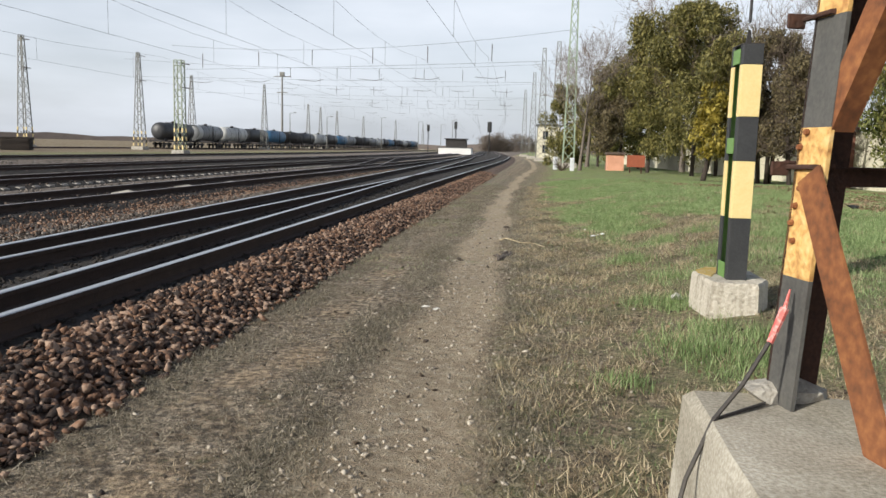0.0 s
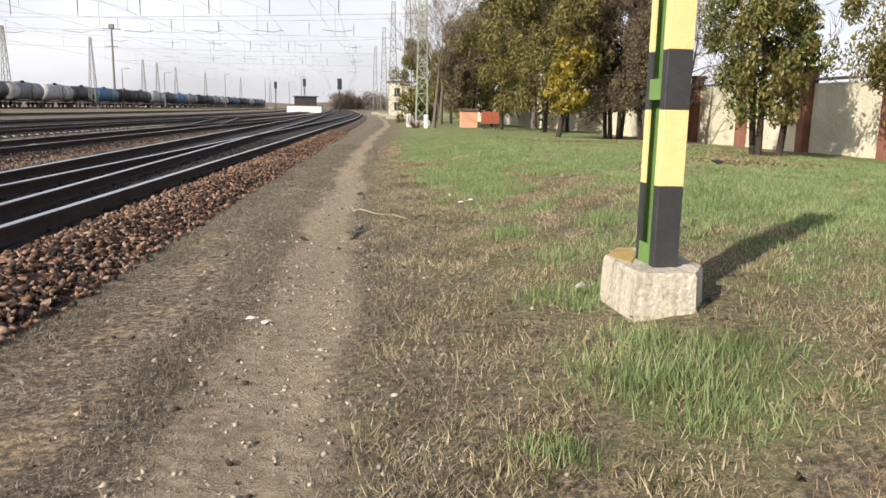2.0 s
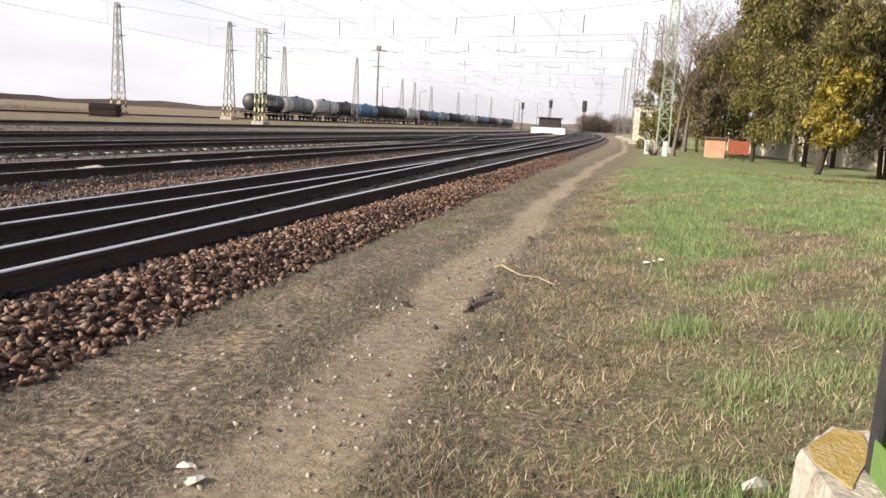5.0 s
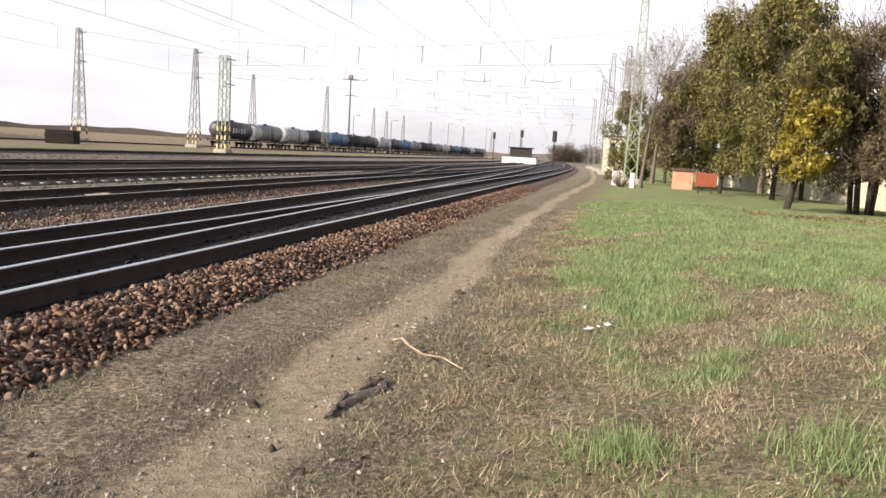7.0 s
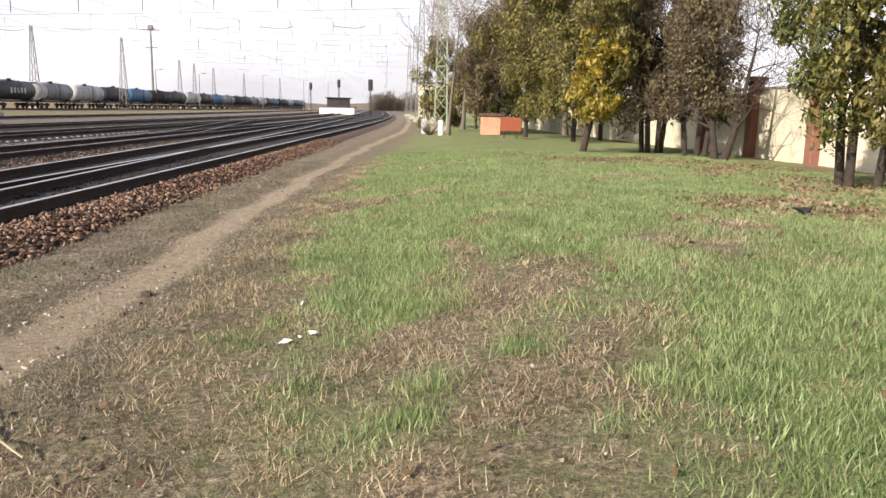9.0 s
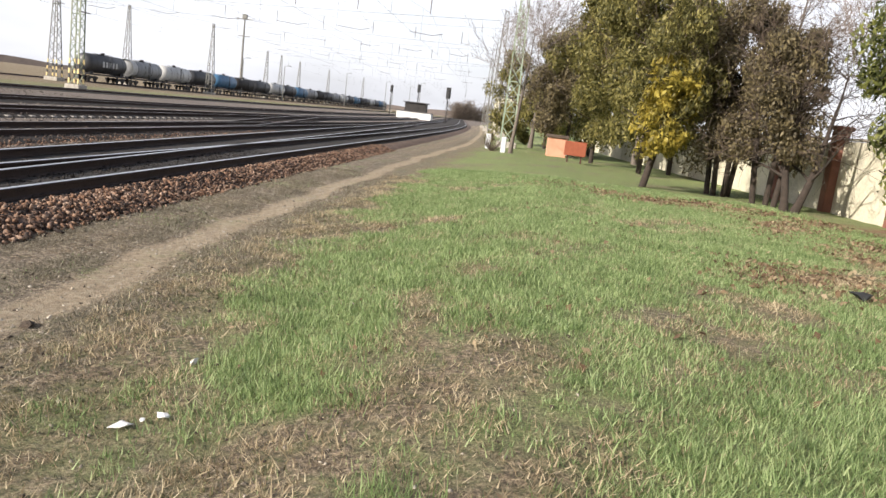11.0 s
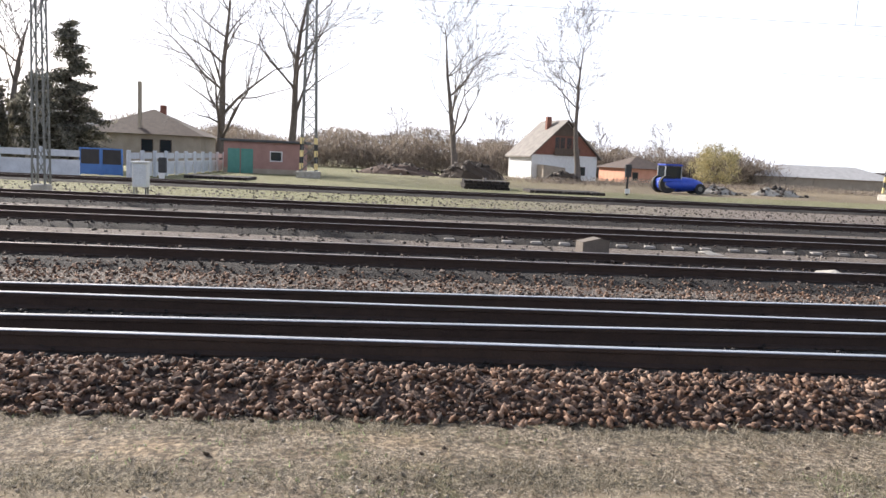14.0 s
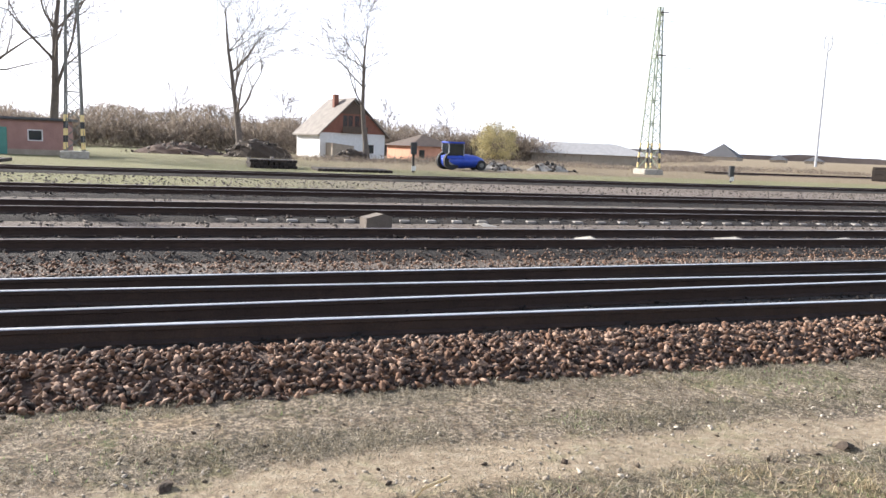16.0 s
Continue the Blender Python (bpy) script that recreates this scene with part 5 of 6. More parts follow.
for k in range(2):
    lf = part("gate_leaf", Geo().box(-0.03, 0.05 + 1.1 * k, 0.08, 0.03, 1.1 + 1.1 * k, 0.62, 0.01), M_BLUEGATE, gate)
    part("frame", Geo().box(-0.04, 0.03 + 1.1 * k, 0.05, 0.04, 0.1 + 1.1 * k, 1.45).box(-0.04, 1.05 + 1.1 * k, 0.05, 0.04, 1.12 + 1.1 * k, 1.45).box(-0.04, 0.1 + 1.1 * k, 1.38, 0.04, 1.05 + 1.1 * k, 1.45), M_BLUEGATE, lf)
    part("mesh_panel", Geo().box(-0.015, 0.1 + 1.1 * k, 0.62, 0.015, 1.05 + 1.1 * k, 1.38), M_DARKSTEEL, lf)
# vehicle behind the fence
van = thing("van", "dusty white van parked behind the fence", "van", (-43.6, -15.8, 0), 0)
part("body", Geo().prism([(-2.3, 0.45), (2.2, 0.45), (2.2, 2.0), (1.9, 2.15), (-0.9, 2.15), (-1.5, 1.35), (-2.3, 1.2)], "x", -0.9, 0.9), M_WHITE, van)
part("side_window", Geo().prism([(-1.35, 1.35), (-0.3, 1.35), (-0.3, 1.95), (-0.9, 1.95)], "x", 0.9, 0.92), M_GLASS, van)
for yy in (-1.5, 1.4):
    for xx in (-0.85, 0.67):
        part("wheel", Geo().tube((xx, yy, 0.33), (xx + 0.18, yy, 0.33), 0.33, 0.33, 14), M_RUBBER, van)
# relay cabinet
cab = thing("relay_cabinet", "white steel relay cabinet on thin legs", "cabinet", (-25.1, 1.6, 0), 5)
part("body", Geo().box(-0.22, -0.24, 0.3, 0.22, 0.24, 1.12, 0.02), M_WHITE, cab)
part("roof", Geo().box(-0.27, -0.28, 1.12, 0.27, 0.28, 1.18, 0.02), M_WHITE, cab)
part("door", Geo().box(0.22, -0.2, 0.35, 0.24, 0.2, 1.07, 0.008), M_FENCE, cab)
for xx in (-0.17, 0.17):
    for yy in (-0.19, 0.19):
        part("leg", Geo().box(xx - 0.025, yy - 0.025, -0.1, xx + 0.025, yy + 0.025, 0.3), M_MASTGREY, cab)
# tractor
tr = thing("tractor", "blue tractor with glazed cab and blue hood", "tractor", (-51.3, 29.3, 0), 8, scale=0.84)
g = Geo()
prof = [(-1.0, 0.5, 0.2), (-0.8, 0.85, 0.42), (-0.1, 1.0, 0.52), (0.9, 1.0, 0.52), (1.9, 0.85, 0.46), (2.6, 0.6, 0.34), (3.0, 0.25, 0.14)]
for yy, rx, rz in prof:
    g.v += [(rx * math.cos(2 * math.pi * i / 16), yy, 0.75 + 1.22 * rz * math.sin(2 * math.pi * i / 16) * (1 + 0.05 * math.sin(3 * yy + i))) for i in range(16)]
for k in range(len(prof) - 1):
    g.f += [(k * 16 + i, k * 16 + (i + 1) % 16, (k + 1) * 16 + (i + 1) % 16, (k + 1) * 16 + i) for i in range(16)]
g.f += [tuple(range(16)), tuple(range(6 * 16 + 15, 6 * 16 - 1, -1))]
g.mi = [0] * len(g.f)
part("hood", g, M_BLUE, tr, "rounded bright blue hood", smooth=True)
part("chassis", Geo().box(-0.45, -0.9, 0.35, 0.45, 2.6, 0.6, 0.04), M_DARKSTEEL, tr)
part("fender", Geo().box(-0.95, -1.0, 0.9, 0.95, 0.7, 1.2, 0.08), M_BLUE, tr)
part("cab_roof", Geo().box(-0.75, -0.85, 2.25, 0.75, 0.75, 2.4, 0.05), M_BLUE, tr)
for xx in (-0.7, 0.64):
    for yy in (-0.8, 0.64):
        part("cab_pillar", Geo().box(xx, yy, 1.2, xx + 0.06, yy + 0.06, 2.25), M_PALE_HAZED, tr)
part("cab_glass", Geo().box(-0.64, -0.74, 1.25, 0.66, 0.64, 2.22), M_GLASS, tr)
for yy, r in ((-0.5, 0.75), (2.4, 0.45)):
    for xx in (-0.85, 0.5):
        w = part("tyre", Geo().tube((xx, yy, r), (xx + 0.32, yy, r), r, r, 18), M_RUBBER, tr)
        part("rim", Geo().tube((xx - 0.02, yy, r), (xx + 0.34, yy, r), r * 0.45, r * 0.45, 14), M_MASTGREY, w)
part("exhaust", Geo().tube((0.3, 1.6, 1.2), (0.3, 1.6, 2.1), 0.05, 0.05, 8), M_DARKSTEEL, tr)
# dwarf signals
for k, (x, y) in enumerate(((-43.6, 24), (-42.3, 46.6), (-36.8, -1.2))):
    t = thing("dwarf_signal", "low black shunting signal on a short post", "signal", (x, y, 0), 0, "shunting signals")
    hh = 1.6 if k == 0 else 0.9
    part("post", Geo().tube((0, 0, -0.1), (0, 0, hh), 0.07, 0.07, 8), M_DARKSTEEL, t)
    part("head", Geo().box(-0.12, -0.18, hh - 0.5, 0.12, 0.18, hh + 0.25, 0.03), M_BLACK, t)
    part("marker_plate", Geo().box(0.12, -0.14, 0.12, 0.14, 0.14, 0.4), M_WHITE, t)
# stacks of old sleepers and track panels
def sleeper_stack(label, at, turn, nx, nz, length=2.6):
    t = thing("sleeper_stack", label, "timber stack", at, turn, "stacks of old sleepers")
    me = Geo().box(-length / 2, -0.12, 0, length / 2, 0.12, 0.16, 0.015).mesh("old_sleeper", M_SLEEPER)
    for z in range(nz):
        for i in range(nx):
            part("old_sleeper", me, None, t, at=pose(0.05 * math.sin(i * 3 + z), (i - nx / 2) * 0.27, z * 0.17, 0, 0, 2 * math.sin(i + 2 * z)))
    return t


sleeper_stack("stack of old tarred sleepers beside the outer siding", (-44.7, 15.7, 0), 0, 10, 3)
sleeper_stack("long low row of old sleepers", (-42.8, 20.1, 0), 0, 16, 1)
sleeper_stack("big dark stack of old sleepers in the field", (-55.5, 76.5, 0), 30, 17, 8)
sleeper_stack("low stack of old sleepers beside the outer siding", (-42.8, 0.4, 0), 0, 13, 1)


def mound(label, at, r, h, mat, seed):
    q = np.random.RandomState(seed)
    g = Geo()
    n, m = 18, 5
    g.v.append((0, 0, h))
    for j in range(1, m + 1):
        for i in range(n):
            a = 2 * math.pi * i / n
            rr = r * j / m * q.uniform(0.85, 1.15)
            g.v.append((rr * math.cos(a) * 0.8, rr * math.sin(a) * 1.3, max(-0.05, h * math.cos(0.5 * math.pi * j / m) + q.normal(0, 0.06)) if j < m else -0.08))
    g.f += [(0, 1 + i, 1 + (i + 1) % n) for i in range(n)]
    for j in range(1, m):
        g.f += [(1 + (j - 1) * n + i, 1 + j * n + i, 1 + j * n + (i + 1) % n, 1 + (j - 1) * n + (i + 1) % n) for i in range(n)]
    g.mi = [0] * len(g.f)
    t = thing("earth_mound", label, "mound", at, 0, "heaps beyond the yard")
    part("mass", g, mat, t)
    p = np.stack([q.normal(0, r * 0.45, 60), q.normal(0, r * 0.6, 60), np.zeros(60)], 1)
    p[:, 2] = h * np.clip(np.cos(0.5 * np.pi * np.clip(np.hypot(p[:, 0] / 0.8, p[:, 1] / 1.3) / r, 0, 1)), 0, 1)
    tagged(part("rubble", rocks("rubble", p, q.uniform(0.15, 0.5, 60), M_GREYSTONE), None, t), kind="stuff")


mound("heap of earth and rubble before the house", (-67.4, 16.8, 0), 2.4, 1.5, M_CLOD, 1)
mound("grassy heap of earth near the thicket", (-71, 10.4, 0), 3.2, 1.0, M_BROWNBED, 2)
mound("heap of pale rubble in the rough field", (-54.7, 38.7, 0), 1.5, 0.6, M_CONCRETE, 3)
mound("low heap of rubble in the rough field", (-53, 33.4, 0), 1.3, 0.5, M_CONCRETE, 4)
mound("heap of earth beside the house", (-68.9, 25.5, 0), 1.6, 0.9, M_CLOD, 5)

bare_tree("tall leafless poplar with a forked trunk", (-69.6, -5.8, 0), 21, 0.42, 31, 4, 0.62, group="tall leafless trees beyond the yard", low=0.12, tip=0.013, bits=3)
bare_tree("tall leafless poplar with rising limbs", (-69.4, 0.4, 0), 22, 0.40, 32, 4, 0.5, group="tall leafless trees beyond the yard", low=0.15, tip=0.013, bits=3)
bare_tree("leafless tree with a narrow upright crown", (-72.6, 15.8, 0), 17.5, 0.34, 33, 4, 0.55, group="tall leafless trees beyond the yard", low=0.2, tip=0.012, bits=3)
bare_tree("leafless tree standing before the white house", (-69.3, 27, 0), 15.5, 0.3, 34, 4, 0.6, group="tall leafless trees beyond the yard", low=0.3, tip=0.012, bits=3)
bare_tree("pollarded leafless tree behind the evergreens", (-54.3, -17, 0), 13, 0.35, 35, 3, 0.5, group="tall leafless trees beyond the yard", low=0.5, tip=0.03)
for k, (x, y, h) in enumerate(((-121.3, -44.7, 9), (-102.9, -13.2, 8), (-123.9, 9.4, 9), (-124.1, 43.4, 8), (-128.8, 55.5, 9), (-87.6, -25.8, 8), (-105.5, 23.4, 8))):
    bare_tree("small leafless tree in the thicket", (x, y, 0), h, 0.16, 40 + k, 3, 0.6, group="thicket trees", bits=3, tip=0.025)
sp = thing("spruce_tree", "tall dark spruce with drooping tiers", "tree", (-49, -10.6, 0), 0)
part("trunk", Geo().tube((0, 0, -0.1), (0, 0, 9.4), 0.2, 0.03, 8), M_BARKDARK, sp)
q = np.random.RandomState(77)
pp, bough = [], Geo()
for z in np.arange(1.0, 9.2, 0.24):
    for _ in range(3):
        a, ln = q.uniform(0, 6.28), (0.35 + (9.6 - z) * 0.29) * q.uniform(0.5, 1.2)
        tipz = z - ln * q.uniform(0.05, 0.3) + 0.15
        bough.line([(0, 0, z), (0.5 * ln * math.cos(a), 0.5 * ln * math.sin(a), z + 0.05), (ln * math.cos(a), ln * math.sin(a), tipz)], [0.035, 0.022, 0.01], 4)
        m_ = int(100 * ln)
        f_ = q.uniform(0.15, 1.05, m_)
        pp.append(np.stack([ln * f_ * math.cos(a) + q.normal(0, 0.16, m_), ln * f_ * math.sin(a) + q.normal(0, 0.16, m_), z + (tipz - z) * f_ - np.abs(q.normal(0, 0.16, m_))], 1))
pp = np.concatenate(pp)
n = len(pp)
nn = q.normal(size=(n, 3)) + np.array([0, 0, 0.8])
nn /= np.linalg.norm(nn, axis=1)[:, None]
tagged(part("bough", bough, M_BARKDARK, sp), kind="stuff")
part("crown", cards("crown", pp, nn, np.full(n, 0.1), np.full(n, 0.17), M_SPRUCE), None, sp)
for k, (x, y, h, r) in enumerate(((-50.1, -16.5, 5.6, 2.2), (-50.9, -13.2, 6.0, 2.0), (-50.8, -18.9, 5.0, 2.4), (-49.2, -22.4, 4.5, 2.2))):
    t = thing("evergreen_bush", "dark round evergreen bush behind the fence", "shrub", (x, y, 0), 0, "dark evergreens behind the fence")
    part("trunk", Geo().tube((0, 0, -0.1), (0, 0, h * 0.5), 0.14, 0.06, 6), M_BARKDARK, t)
    crown("crown", (0, 0, 0), r, h, 0.5, 6500, M_SPRUCE, t, 80 + k, 0.2)
wl_ = thing("willow_shrub", "pale yellow budding willow shrub", "shrub", (-84.9, 46.4, -0.3), 0)
part("stems", Geo().tube((0, 0, -0.1), (0.3, 0.4, 3), 0.15, 0.04, 6).tube((0, 0, -0.1), (-0.3, -0.6, 3), 0.12, 0.04, 6), M_BARK, wl_)
crown("crown", (0, 0, 0), 2.8, 5.0, 0.6, 7000, M_WILLOW, wl_, 91, 0.13)


def thicket(name, label, pts, hmin, hmax, n, mat, seed, leaf):
    """A belt of twiggy scrub as loose sprays with an uneven top."""
    q = np.random.RandomState(seed)
    pts = np.array(pts, float)
    s = q.uniform(0, len(pts) - 1.001, n)
    i = s.astype(int)
    c = pts[i] + (pts[i + 1] - pts[i]) * (s - i)[:, None]
    top = hmin + (hmax - hmin) * (0.5 + 0.25 * np.sin(s * 9 + seed) + 0.25 * np.sin(s * 23 + 2 * seed))
    z = top * q.uniform(0, 1, n) ** 0.8
    p = np.stack([c[:, 0] + q.normal(0, 2.2, n), c[:, 1] + q.normal(0, 1.5, n), z], 1)
    nn = q.normal(size=(n, 3))
    nn /= np.linalg.norm(nn, axis=1)[:, None]
    np.random.seed(seed)
    ups = np.tile([[0.0, 0.0, 1.0]], (n, 1)) + q.normal(size=(n, 3)) * 0.75
    return tagged(new(name, cards(name, p, nn, leaf * q.uniform(0.1, 0.26, n), leaf * q.uniform(0.8, 2.4, n), mat, ups)), label, "shrubs", kind="stuff")


thicket("thicket", "belt of leafless grey-brown scrub beyond the field", [(-109.8, -67), (-90.7, -13.5), (-93.8, 3.9), (-91.7, 17.8), (-101.8, 33.7), (-96.2, 47.5), (-90.8, 54.3)], 1.9, 4.4, 60000, M_SHRUB, 3, 0.38)
thicket("far_thicket", "distant belt of leafless trees on the skyline", [(-194.7, -184.9), (-176.5, -55.3), (-169.6, 24.5), (-183.6, 64.9)], 3.5, 8.5, 36000, M_SHRUB, 4, 0.8)
thicket("low_scrub", "low brown scrub along the far field", [(-108.3, 77), (-147.4, 114), (-186.4, 155)], 0.6, 1.8, 9000, M_SHRUB, 6, 0.4)
thicket("field_scrub", "rough brown weeds over the waste field", [(-62, 20), (-72, 44), (-66, 62), (-84, 80), (-74, 100)], 0.15, 0.7, 12000, M_SHRUB, 9, 0.2)
thicket("far_line_scrub", "distant leafless trees over the wagons", [(-29.8, 421.2), (-20, 430), (5, 440), (60, 420)], 4, 11, 12000, M_SHRUB, 8, 1.0)
gb = Geo()
for k in range(140):
    a0, a1 = math.radians(-100 + k * 1.5), math.radians(-100 + k * 1.5 + 1.5)
    h0, h1 = (5.5 + 1.2 * math.sin(k * 0.9) + 0.8 * math.sin(k * 2.3) for k in (k, k + 1))
    R = 900
    gb.add([(R * math.sin(a0), R * math.cos(a0), -1), (R * math.sin(a1), R * math.cos(a1), -1), (R * math.sin(a1), R * math.cos(a1), h1), (R * math.sin(a0), R * math.cos(a0), h0)], [(0, 1, 2, 3)])
tagged(part("backdrop", gb, M_HAZEWOOD, None), "hazy distant woods along the horizon", "woods", kind="structure")


# ---------- striped post on its block ----------
sp_post = thing("striped_post", "black and yellow striped steel post with green web", "post", (0.448, 7.23, 0.40), 3)
BANDS = [(0, 0.485, M_BLACK), (0.485, 0.925, M_YELLOW), (0.925, 1.26, M_BLACK), (1.26, 1.65, M_YELLOW), (1.65, 1.80, M_BLACK)]
for yy, sgn in ((-0.13, -1), (0.13, 1)):
    ch = part("channel", Geo().box(-0.062, min(yy, yy - sgn * 0.012) , 0, 0.062, max(yy, yy - sgn * 0.012), 1.775), M_GREENPAINT, sp_post, "green steel channel")
    for z0, z1, m in BANDS:
        g = Geo().box(-0.075, min(yy, yy + sgn * 0.016), z0, 0.075, max(yy, yy + sgn * 0.016), z1 - 0.002, 0.003)
        for sx in (-0.075, 0.063):
            g.box(sx, min(yy, yy - sgn * 0.055), z0, sx + 0.012, max(yy, yy - sgn * 0.055), z1 - 0.002)
        part("painted_band", g, m, ch)
part("web", Geo().box(-0.02, -0.07, 0, 0.02, 0.07, 1.7), M_GREENPAINT, sp_post)
for z0, z1 in ((0.01, 0.13), (0.98, 1.10), (1.66, 1.77)):
    for xb in (-0.082, 0.076):
        part("batten", Geo().box(xb, -0.08, z0, xb + 0.006, 0.08, z1), M_GREENPAINT, sp_post)
part("cap", Geo().box(-0.08, -0.14, 1.795, 0.08, 0.14, 1.806, 0.003).prism([(-0.022, 1.806), (0.022, 1.806), (0.008, 1.92), (-0.008, 1.92)], "y", -0.012, 0.012), M_DARKSTEEL, sp_post)
part("stay_wire", Geo().tube((0, 0, 1.98), (0.35, 1.1, 5.0), 0.012, 0.012, 5), M_DARKSTEEL, sp_post)


def block(name, label, outline, h, seed, at, turn=0.0, chips=0.02, top=None, mat=None):
    """A cast concrete block with chipped edges and vertical runs."""
    q = np.random.RandomState(seed)
    t = thing(name, label, "concrete block", at, turn)
    g = Geo()
    pts = []
    n = len(outline)
    for i in range(n):
        a, b = Vector(outline[i]), Vector(outline[(i + 1) % n])
        for k in range(6):
            pts.append(a + (b - a) * k / 6)
    c = sum(pts, Vector((0, 0))) / len(pts)
    m = len(pts)
    levels = [(-0.12, 1.02), (h * 0.3, 1.015), (h * 0.7, 1.0), (h * 0.93, 0.985), (h, 0.95)]
    for z, s in levels:
        for p in pts:
            j = q.normal(0, chips)
            v = c + (p - c) * (s + j * 0.5)
            g.v.append((v.x, v.y, z + q.normal(0, chips * 0.3)))
    for l in range(len(levels) - 1):
        g.f += [(l * m + i, l * m + (i + 1) % m, (l + 1) * m + (i + 1) % m, (l + 1) * m + i) for i in range(m)]
    o = len(g.v)
    g.v.append((c.x, c.y, h))
    g.f += [(o, (len(levels) - 1) * m + i, (len(levels) - 1) * m + (i + 1) % m) for i in range(m)]
    g.mi = [0] * len(g.f)
    part("body", g, mat or M_CONCRETE, t)
    if top:
        part("lichen_patch", Geo().prism(top, "z", h - 0.01, h + 0.006), M_LICHEN, t, "ochre lichen patch")
    return t


block("concrete_block", "weathered pale concrete block under the striped post", [(0.235, 6.92), (0.58, 6.9), (0.72, 7.15), (0.69, 7.7), (0.35, 7.76), (0.19, 7.48)], 0.405, 3, (0, 0, 0), 0, 0.009, [(0.22, 7.36), (0.29, 7.2), (0.33, 7.3), (0.42, 7.5), (0.44, 7.69), (0.36, 7.71), (0.23, 7.5)], M_BLOCK)
block("mast_foundation", "large weathered concrete foundation of the rusty mast", [(-0.56, 1.9), (0.85, 1.9), (0.85, 3.83), (-0.56, 3.83)], 0.5, 4, (0, 0, 0), 0, 0.012, None, M_CONCRETE_OLD)

# ---------- rusty lattice mast by the start of the path ----------
rm = thing("rusty_mast", "rusty lattice mast with worn black and yellow leg bands", "mast", (-0.272, 3.768, 0.5), 14.5)
SIDE = 0.8


def lean_bar(at, out, w, th, z0, z1, slope):
    """A leaning flat flange: from a corner along out, th thick towards the mast's middle."""
    o, sl = Vector((*out, 0)), Vector((*slope, 0))
    nrm = Vector((-out[1], out[0], 0))
    nrm = nrm if nrm.dot(Vector((SIDE / 2 - at[0], -SIDE / 2 - at[1], 0))) > 0 else -nrm
    vs = []
    for z in (z0, z1):
        p = Vector((*at, z)) + sl * z
        vs += [p, p + o * w, p + o * w + nrm * th, p + nrm * th]
    return Geo().add(vs, [(3, 2, 1, 0), (4, 5, 6, 7), (0, 1, 5, 4), (1, 2, 6, 5), (2, 3, 7, 6), (3, 0, 4, 7)])


def angle_leg(cx, cy, bands):
    sx, sy = (1 if cx == 0 else -1), (-1 if cy == 0 else 1)
    sl = (0.034 * sx, 0.034 * sy)
    # The inward flange gets no bands: its shade is put into the dark colour.
    leg = part("leg", lean_bar((cx, cy), (sx, 0), 0.19, 0.014, -0.05, 9.5, sl), M_DARKRUST_SHADE, rm)
    for z0, z1, m in bands:
        part("painted_band" if len(bands) > 1 else "flange", lean_bar((cx, cy), (0, sy), 0.165, 0.015, z0, z1, sl), m, leg)


angle_leg(0, 0, [(-0.05, 0.455, M_BLACK_OLD), (0.455, 0.965, M_YELLOW_OLD), (0.965, 1.325, M_BLACK_OLD), (1.325, 1.75, M_YELLOW_OLD), (1.75, 9.5, M_DARKRUST_SHADE)])
for c in ((SIDE, 0), (0, -SIDE), (SIDE, -SIDE)):
    angle_leg(*c, [(-0.05, 9.5, M_DARKRUST_SHADE)])


def face_bar(p0, p1, w, m, name="brace", turn=0):
    """An angle-iron brace lying on one face of the mast, its lip turned inwards."""
    p0, p1 = Vector(p0), Vector(p1)
    d = (p1 - p0).normalized()
    nrm = (Vector((-1, 0, 0)), Vector((0, 1, 0)), Vector((1, 0, 0)), Vector((0, -1, 0)))[turn]
    u = d.cross(nrm).normalized() * (w / 2)
    g = Geo()
    for a, b, k in ((-u, u, nrm * 0.010), (u * 0.82, u, -nrm * 0.07)):
        vs = [p + q_ for p in (p0, p1) for q_ in (a, b, b + k, a + k)]
        g.add(vs, [(0, 1, 2, 3), (7, 6, 5, 4), (0, 4, 5, 1), (1, 5, 6, 2), (2, 6, 7, 3), (3, 7, 4, 0)])
    return part(name, g, m, rm)


face_bar((0.02, -0.13, 0.81), (-0.002, -0.72, -0.16), 0.125, M_RUST)
zb = 0.97
for k in range(5):
    for turn in range(4):
        a, b = 0.13 + 0.025 * zb, 0.67 - 0.025 * zb
        y0, y1 = (a, b) if k % 2 == 0 else (b, a)
        ends = {0: ((0.035 * zb + 0.012, -y0, zb), (0.035 * (zb + 0.9) + 0.012, -y1, zb + 0.95)), 1: ((y0, 0.012 - 0.035 * zb, zb), (y1, 0.012 - 0.035 * (zb + 0.9), zb + 0.95)),
                2: ((SIDE + 0.012 - 0.035 * zb, -y0, zb), (SIDE + 0.012 - 0.035 * (zb + 0.9), -y1, zb + 0.95)), 3: ((y0, 0.035 * zb - SIDE - 0.012, zb), (y1, 0.035 * (zb + 0.9) - SIDE - 0.012, zb + 0.95))}[turn]
        face_bar(*ends, 0.09, M_RUST if turn == 0 else M_DARKRUST_SHADE, "brace", turn)
    zb += 0.95
face_bar((0.05, 0.002, 0.80), (0.76, 0.002, 0.80), 0.07, M_DARKRUST_SHADE, "tie_plate", 1)
